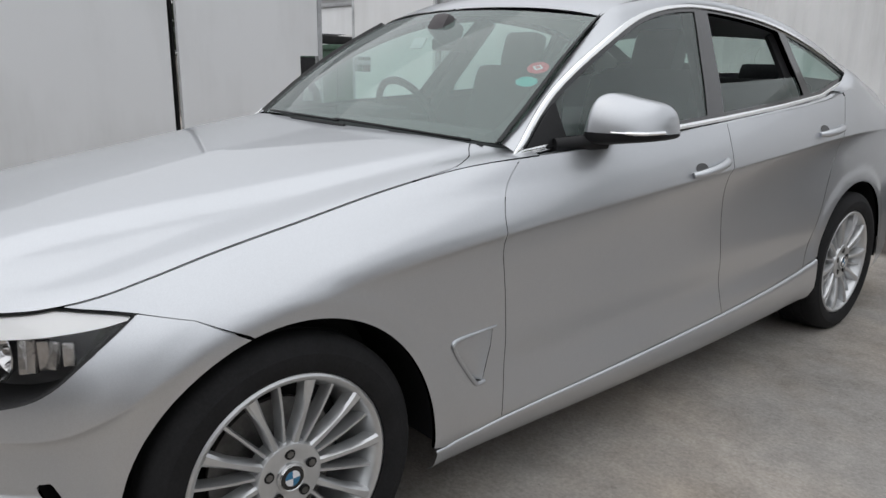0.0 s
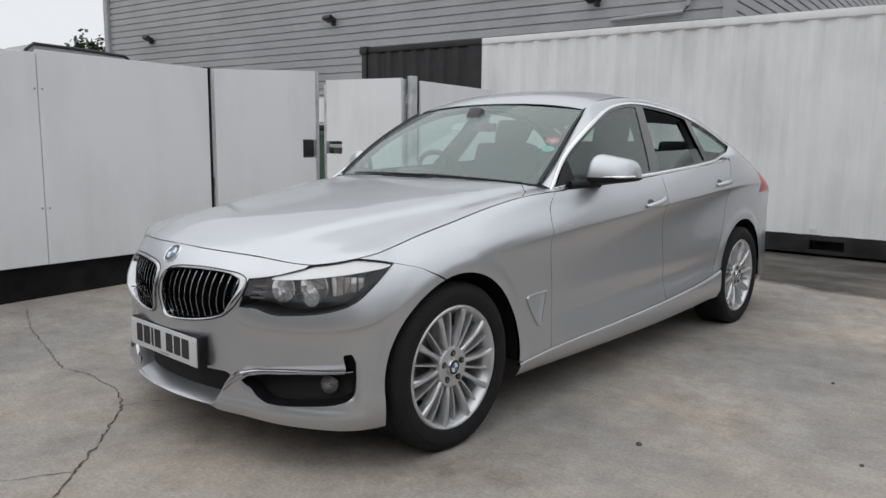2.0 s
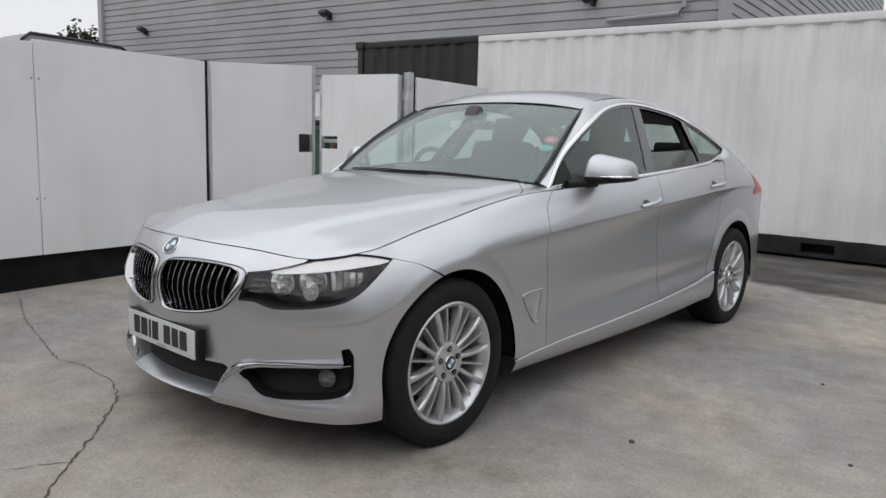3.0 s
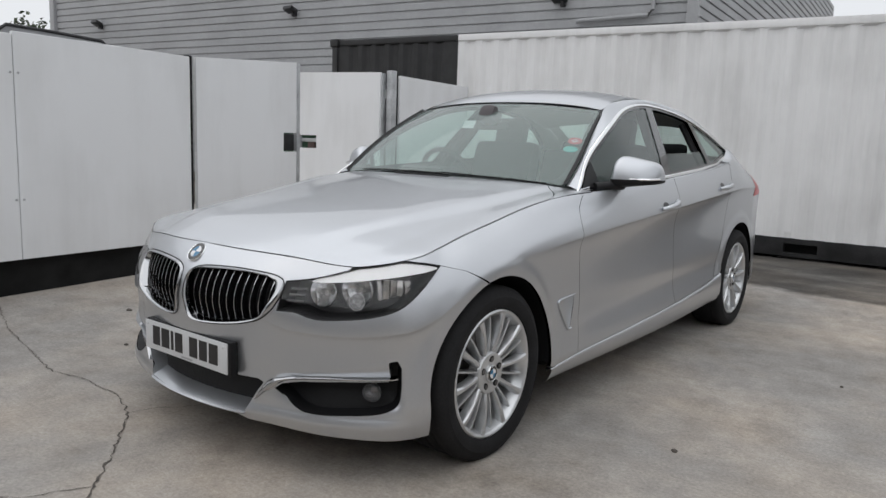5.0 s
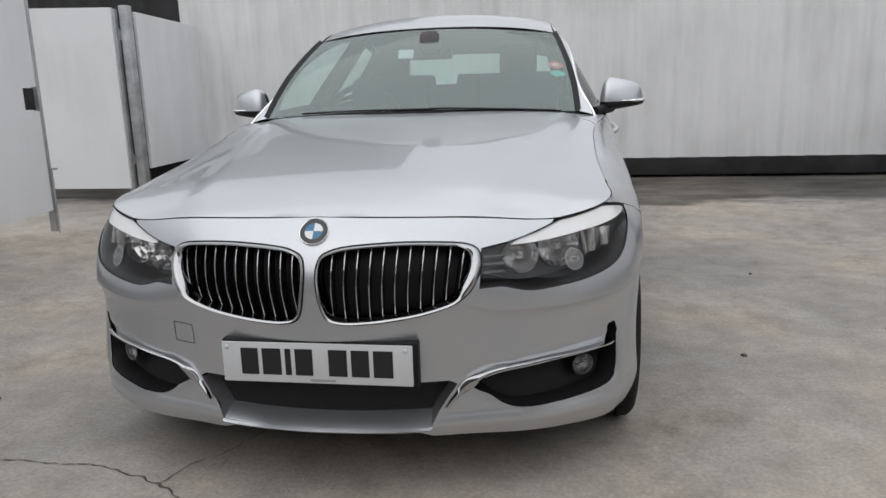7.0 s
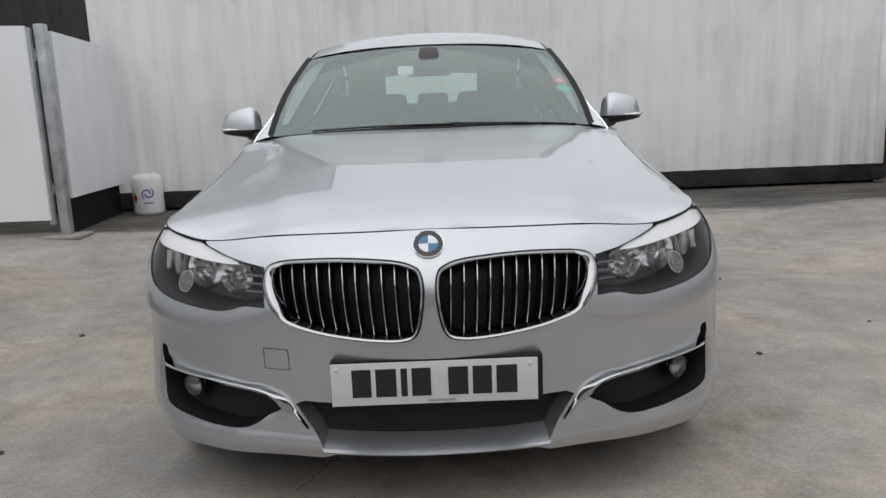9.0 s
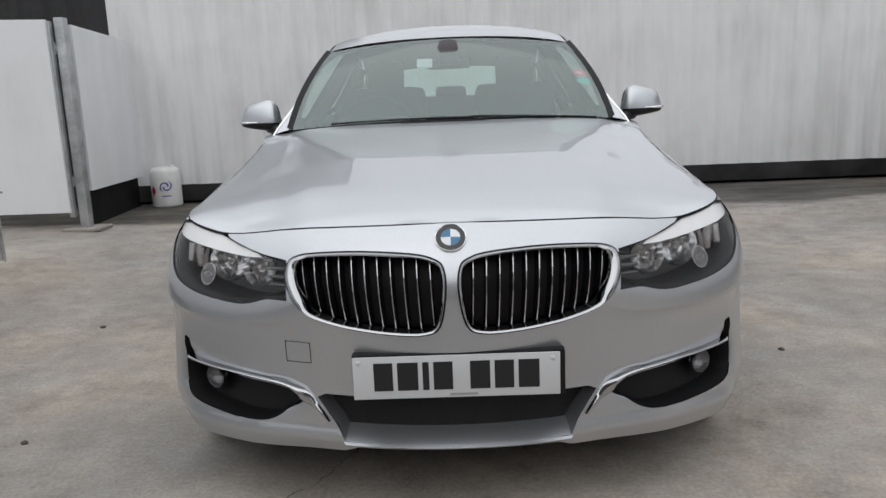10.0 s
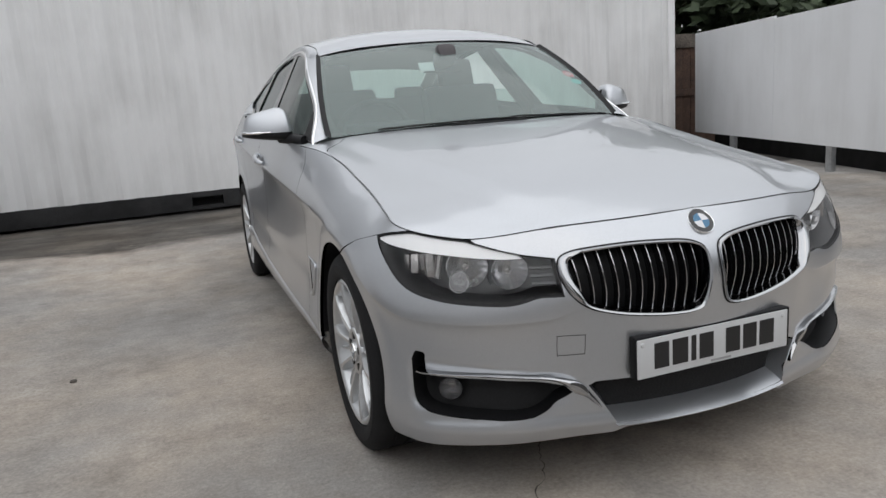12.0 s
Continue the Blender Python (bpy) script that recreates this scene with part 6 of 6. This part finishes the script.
    for w in (0.048, 0.052, 0.016, 0.048, None, 0.05, 0.048, 0.052):
        if w is None:
            x += 0.032
            continue
        bm = bmesh.new()
        add_box(bm, (x + w / 2, -0.7852, 0.420), (w, 0.0012, 0.073))
        part("plate_bar", bm, PLATE_INK, plate, smooth=False)
        x += w + 0.0115
    bm = bmesh.new()
    add_box(bm, (0.02, -0.7852, 0.3705), (0.07, 0.001, 0.006))
    part("maker_bar", bm, STICKER_GREY, plate, smooth=False)
    for x in (-0.243, 0.243):
        bm = bmesh.new()
        bmesh.ops.create_uvsphere(bm, u_segments=12, v_segments=8, radius=0.0065, matrix=Matrix.Translation((x, -0.785, 0.458)) @ Matrix.Diagonal((1, 0.5, 1, 1)))
        part("plate_screw", bm, PLATE, plate)


build_front()


def build_roundel(centre, normal, r, parent, name="badge"):
    """A round badge: dark ring, bright edge, four quarters of blue and white."""
    m = Matrix.Translation(centre) @ Vector(normal).to_track_quat("Z", "Y").to_matrix().to_4x4()
    bm = bmesh.new()
    add_lathe(bm, [(-0.004, r), (0.002, r), (0.004, r * 0.96), (0.003, r * 0.92)], seg=36, axis="Z")
    bmesh.ops.transform(bm, matrix=m, verts=bm.verts)
    rim = part(name, bm, CHROME, parent, "round blue and white badge")
    bm = bmesh.new()
    add_lathe(bm, [(0.003, r * 0.93), (0.004, r * 0.6)], seg=36, axis="Z")
    bmesh.ops.transform(bm, matrix=m, verts=bm.verts)
    part("badge_ring", bm, BLACK_GLOSS, rim)
    for k in range(4):
        bm = bmesh.new()
        c = bm.verts.new((0, 0, 0.0055))
        ring = [bm.verts.new((r * 0.6 * math.cos(w), r * 0.6 * math.sin(w), 0.0042)) for w in np.linspace(k * math.pi / 2, (k + 1) * math.pi / 2, 9)]
        for a, b in zip(ring, ring[1:]):
            bm.faces.new((c, a, b))
        bmesh.ops.transform(bm, matrix=m, verts=bm.verts)
        part("badge_quarter", bm, BADGE_BLUE if k % 2 else BADGE_WHITE, rim)
    return rim


build_roundel(skin(0.0, 0.758, 0.002), skin_normal(0.0, 0.758), 0.041, CAR)


# ---- mirrors, handles, vents ----
def build_side_fittings():
    for side in (1, -1):
        # mirror: shaped shell, dark foot, bright repeater strip
        bm = bmesh.new()
        bmesh.ops.create_uvsphere(bm, u_segments=48, v_segments=28, radius=1.0)
        for v in bm.verts:
            x, y, z = v.co
            x, y, z = (math.copysign(abs(q) ** e, q) for q, e in ((x, 0.42), (y, 0.70), (z, 0.50)))
            top = 0.114 * (1 - 0.24 * step(-1.0, 1.0, x))
            low = lerp(0.046, 0.018, (x + 1) / 2)
            up = max(0, z)
            back = 0.035 * x + 0.03 * x * x * (1 if x > 0 else 0)
            v.co = Vector((0.920 + x * (0.105 - 0.016 * up), 1.055 + back + y * 0.082 * (1 - 0.18 * max(0, x)) * (1 - 0.25 * up * (y < 0)), 1.043 + (z * top if z > 0 else z * low)))
        for f in bm.faces:
            c = f.calc_center_median()
            f.material_index = 1 if c.z < 1.043 or (c.x < 0.832 and c.y > 1.03) else (2 if f.normal.y > 0.8 else 0)
        if side == -1:
            for v in bm.verts:
                v.co.x *= -1
            bmesh.ops.reverse_faces(bm, faces=bm.faces)
        mir = part("door_mirror", bm, [PAINT, BLACK_PLASTIC, BLACK_GLOSS], CAR, "silver door mirror with black underside", angle=60)
        bm = bmesh.new()
        pts = [(0.915, 0.972, 1.046), (0.965, 0.985, 1.0465), (1.005, 1.022, 1.047), (1.024, 1.070, 1.049)]
        add_tube(bm, [(x * side, y, z) for x, y, z in smooth_open(pts, 4)], [0.003] * 4 + [0.0055] * 9, seg=8)
        part("repeater_strip", bm, CHROME, mir, "clear indicator strip")
        bm = bmesh.new()
        add_tube(bm, [(x * side, y, z) for x, y, z in ((0.785, 0.885, 1.002), (0.82, 0.955, 1.008), (0.865, 1.02, 1.018))], [0.022, 0.023, 0.026], seg=12)
        part("mirror_arm", bm, BLACK_PLASTIC, mir)
        # triangular sail panel in the window corner
        bm = bmesh.new()
        tri = [(0.775, 1.0), (0.95, 1.006), (0.95, 1.122), (0.89, 1.085)]
        vs = [bm.verts.new((flank(y, z, 0.001).x * side, y, z)) for y, z in tri]
        bm.faces.new(vs)
        part("sail_panel", bm, BLACK_PLASTIC, CAR, smooth=False)
        # handles
        for y0, z0, rise in ((1.445, 0.880, 0.034), (2.385, 0.962, 0.022)):
            # flat dark disc paints the shade of the handle's hollow
            bm = bmesh.new()
            s0 = s_at_y(y0 + 0.06, z0 + 0.012)
            ring0 = []
            for k in range(20):
                w = k * math.tau / 20
                p = skin(s0 + 0.036 * math.cos(w), z0 + 0.018 + 0.017 * math.sin(w), 0.0012)
                ring0.append(bm.verts.new((p.x * side, p.y, p.z)))
            bm.faces.new(ring0 if side == 1 else ring0[::-1])
            part("handle_recess_shade", bm, LAMP_DARK, CAR, smooth=False)
            bm = bmesh.new()
            pts = []
            for i in range(11):
                t = i / 10
                z = z0 + rise * t
                p = skin(s_at_y(y0 + 0.215 * t, z), z, 0.004 + 0.026 * math.sin(math.pi * min(1, max(0, t))) ** 0.5)
                pts.append((p.x * side, p.y, p.z))
            add_tube(bm, pts, [0.010, 0.013, 0.014, 0.014, 0.014, 0.014, 0.014, 0.014, 0.014, 0.013, 0.010], seg=10)
            part("door_handle", bm, PAINT, CAR, "silver pull handle")
        # wing vent: hooked trim round the mouth of a recess that runs out to the door
        bm = bmesh.new()
        pts = smooth_open([(0.590, 0.547), (0.53, 0.545), (0.455, 0.541), (0.434, 0.534), (0.436, 0.518), (0.456, 0.481), (0.495, 0.422), (0.511, 0.405), (0.538, 0.405)], 4)
        radii = [lerp(0.0025, 0.0065, min(1.0, i / 10)) for i in range(len(pts))]
        add_tube(bm, [((p := skin(s_at_y(y, z), z, 0.002)).x * side, p.y, p.z) for y, z in pts], radii, seg=8)
        part("wing_vent_trim", bm, PAINT, CAR, "hooked silver air-vent trim")
        bm = bmesh.new()
        rows = []
        for i in range(7):
            t = i / 6
            hi, lo = Vector((0.442, 0.536)).lerp(Vector((0.577, 0.544)), t), Vector((0.515, 0.406)).lerp(Vector((0.534, 0.408)), t)
            mid = Vector((0.437, 0.520)).lerp(Vector((0.569, 0.49)), t)
            row = []
            for q in (hi, mid, mid.lerp(lo, 0.5) - Vector((0.006 * (1 - t), 0)), lo):
                p = skin(s_at_y(q.x, q.y), q.y, -0.001 - 0.026 * (1 - t) ** 0.7)
                row.append(bm.verts.new((p.x * side, p.y, p.z)))
            rows.append(row)
        for a, b in zip(rows, rows[1:]):
            for i in range(3):
                f = (a[i], a[i + 1], b[i + 1], b[i])
                bm.faces.new(f if side == 1 else f[::-1])
        part("wing_vent_slot", bm, PAINT, CAR)


build_side_fittings()


# ---- wheels ----
def build_wheel(y, x_face, side):
    c = Vector((x_face * side, y, WHEEL_Z))
    k = side

    def lathe(prof, seg=64):
        bm = bmesh.new()
        add_lathe(bm, [(a * k, r) for a, r in prof], seg=seg, axis="X", centre=c)
        return bm

    rim = part("wheel", lathe([(-0.20, 0.215), (-0.06, 0.205), (-0.03, 0.218), (-0.006, 0.228), (0.002, 0.234), (0.004, 0.241), (0.0, 0.247), (-0.012, 0.249), (-0.02, 0.243)]), ALLOY, CAR, "multi-spoke silver alloy wheel")
    R = 0.335
    tread = lathe([(-0.02, 0.243), (0.004, 0.250), (0.010, 0.262), (0.013, 0.28), (0.013, 0.296), (0.011, 0.298), (0.009, 0.312), (-0.001, 0.325), (-0.012, R - 0.002), (-0.03, R), (-0.05, R), (-0.054, R - 0.007), (-0.06, R), (-0.10, R), (-0.104, R - 0.007), (-0.11, R), (-0.15, R), (-0.154, R - 0.007), (-0.16, R), (-0.185, R), (-0.205, R - 0.015), (-0.21, 0.29), (-0.20, 0.215)], 96)
    for v in tread.verts:
        v.co.z = max(v.co.z, 0.001)
    part("tyre", tread, RUBBER, rim, "black low-profile tyre")
    part("brake_disc", lathe([(-0.09, 0.0005), (-0.09, 0.16), (-0.105, 0.16), (-0.105, 0.0005)], 40), BRAKE, rim)
    part("wheel_back", lathe([(-0.15, 0.0005), (-0.15, 0.212)], 32), BLACK_PLASTIC, rim)
    bm = lathe([(-0.06, 0.084), (-0.024, 0.084), (-0.013, 0.078), (-0.010, 0.068), (-0.016, 0.045), (-0.014, 0.036), (-0.008, 0.0345), (-0.008, 0.0005)], 40)
    part("hub", bm, ALLOY, rim)
    for i in range(20):
        w = i * math.tau / 20 + 0.08
        bm = bmesh.new()
        rows = []
        for j in range(8):
            t = j / 7
            r = lerp(0.066, 0.232, t)
            if i % 2:
                half = lerp(0.0062, 0.0045, min(1, t * 1.6)) if t < 0.62 else lerp(0.0045, 0.0062, (t - 0.62) / 0.38)
                xf = -0.024 + 0.016 * math.sin(math.pi * 0.62 * t) - 0.006 * t
            else:
                half = lerp(0.0100, 0.0082, min(1, t * 1.6)) if t < 0.62 else lerp(0.0082, 0.0150, (t - 0.62) / 0.38)
                xf = -0.019 + 0.018 * math.sin(math.pi * 0.62 * t) + 0.004 * t
            d = Vector((0, math.cos(w), math.sin(w)))
            n = Vector((0, -math.sin(w), math.cos(w)))
            prof = [(-half, -0.038), (-half, -0.006), (-half * 0.55, 0.0), (half * 0.55, 0.0), (half, -0.006), (half, -0.038)]
            rows.append([bm.verts.new(c + d * r + n * a + Vector(((xf + b) * k, 0, 0))) for a, b in prof])
        for a, b in zip(rows, rows[1:]):
            for q in range(5):
                bm.faces.new((a[q], a[q + 1], b[q + 1], b[q]))
        bmesh.ops.recalc_face_normals(bm, faces=bm.faces)
        part("spoke", bm, ALLOY, rim, angle=35)
    for i in range(5):
        w = i * math.tau / 5 + math.pi / 2
        p = c + Vector((-0.012 * k, 0.056 * math.cos(w), 0.056 * math.sin(w)))
        bm = bmesh.new()
        add_cyl(bm, p - Vector((0.02 * k, 0, 0)), p + Vector((0.0025 * k, 0, 0)), 0.0125, seg=16)
        hole = part("bolt_hole", bm, BLACK_PLASTIC, rim)
        bm = bmesh.new()
        add_cyl(bm, p, p + Vector((0.004 * k, 0, 0)), 0.0085, seg=6)
        part("wheel_bolt", bm, BRAKE, hole)
    build_roundel(c + Vector((-0.007 * k, 0, 0)), (k, 0, 0), 0.031, rim, "centre_cap")
    return rim


for side in (1, -1):
    build_wheel(WHEEL_F, 0.868, side)
    build_wheel(WHEEL_R, 0.880, side)


# ---- cabin ----
def soft_box(bm, c, size, rot=None, bevel=0.04):
    add_box(bm, c, size, rot, bevel)


def build_cabin():
    tilt = Matrix.Rotation(radians(-16), 3, "X")
    for x in (-0.385, 0.385):
        bm = bmesh.new()
        soft_box(bm, (x, 1.55, 0.62), (0.50, 0.52, 0.18), None, 0.06)
        seat = part("front_seat", bm, SEAT, CAR, "dark cloth front seat")
        bm = bmesh.new()
        soft_box(bm, (x, 1.86, 0.92), (0.48, 0.14, 0.60), tilt, 0.06)
        part("backrest", bm, SEAT, seat)
        bm = bmesh.new()
        soft_box(bm, (x, 1.97, 1.275), (0.22, 0.10, 0.19), tilt, 0.045)
        part("headrest", bm, SEAT, seat)
        for dx in (-0.05, 0.05):
            bm = bmesh.new()
            add_cyl(bm, (x + dx, 1.94, 1.15), (x + dx, 1.955, 1.23), 0.006, seg=8)
            part("headrest_post", bm, CHROME, seat)
    bm = bmesh.new()
    soft_box(bm, (0, 2.50, 0.66), (1.30, 0.5, 0.2), None, 0.06)
    bench = part("rear_bench", bm, SEAT, CAR, "dark cloth rear bench")
    bm = bmesh.new()
    soft_box(bm, (0, 2.80, 0.92), (1.26, 0.14, 0.50), tilt, 0.05)
    part("backrest", bm, SEAT, bench)
    for x in (-0.38, 0.0, 0.38):
        bm = bmesh.new()
        soft_box(bm, (x, 2.88, 1.18), (0.22, 0.09, 0.11), tilt, 0.035)
        part("headrest", bm, SEAT, bench)
    # dashboard with binnacle
    sheet("dashboard", lambda u, v: Vector((u * 0.74, lerp(0.66, 1.12, v), 1.0 + 0.012 * math.sin(math.pi * v) - 0.02 * u * u - 0.25 * max(0, v - 0.85) ** 1.2)), 12, 12, INTERIOR, CAR, join=True)
    bm = bmesh.new()
    soft_box(bm, (-0.37, 1.06, 1.02), (0.34, 0.16, 0.06), None, 0.025)
    part("binnacle", bm, INTERIOR, CAR)
    bm = bmesh.new()
    soft_box(bm, (0, 1.12, 0.78), (1.46, 0.10, 0.42), None, 0.03)
    part("dash_front", bm, INTERIOR, CAR)
    bm = bmesh.new()
    c, m = Vector((-0.37, 1.25, 0.98)), Matrix.Rotation(radians(25), 4, "X")
    ring = [c + (m @ Vector((0.185 * math.cos(w), 0, 0.185 * math.sin(w)))) for w in np.linspace(0, math.tau, 37)[:-1]]
    add_tube(bm, ring, 0.016, seg=8, closed=True)
    wheel = part("steering_wheel", bm, BLACK_PLASTIC, CAR)
    bm = bmesh.new()
    soft_box(bm, c, (0.30, 0.03, 0.06), None, 0.012)
    soft_box(bm, c + Vector((0, 0, -0.05)), (0.09, 0.04, 0.13), None, 0.015)
    part("steering_boss", bm, BLACK_PLASTIC, wheel)
    # inner door trims, pillars and headlining
    sheet("door_trim", lambda u, v: Vector((0.80 - 0.03 * v, lerp(0.8, 2.75, u), lerp(0.3, 1.0 + 0.09 * u, v))), 10, 4, INTERIOR, CAR)
    sheet("headlining", lambda u, v: roof_at(u * 0.97, lerp(1.33, 2.75, v), -0.045), 10, 10, STICKER_GREY, CAR, join=True)
    for y0, z0, y1, z1, w in ((1.72, 1.0, 1.90, 1.44, 0.035), (2.48, 1.08, 2.50, 1.38, 0.03)):
        for side in (1, -1):
            bm = bmesh.new()
            a, b = flank(y0, z0, -0.05), flank(y1, z1, -0.05)
            add_tube(bm, [(a.x * side, a.y, a.z), (b.x * side, b.y, b.z)], w, seg=8)
            part("pillar_trim", bm, INTERIOR, CAR)
    bm = bmesh.new()
    for side in (1,):
        add_box(bm, (0, 3.2, 0.95), (1.2, 0.62, 0.04), Matrix.Rotation(radians(4), 3, "X"), bevel=0.01)
    part("parcel_shelf", bm, INTERIOR, CAR)


build_cabin()
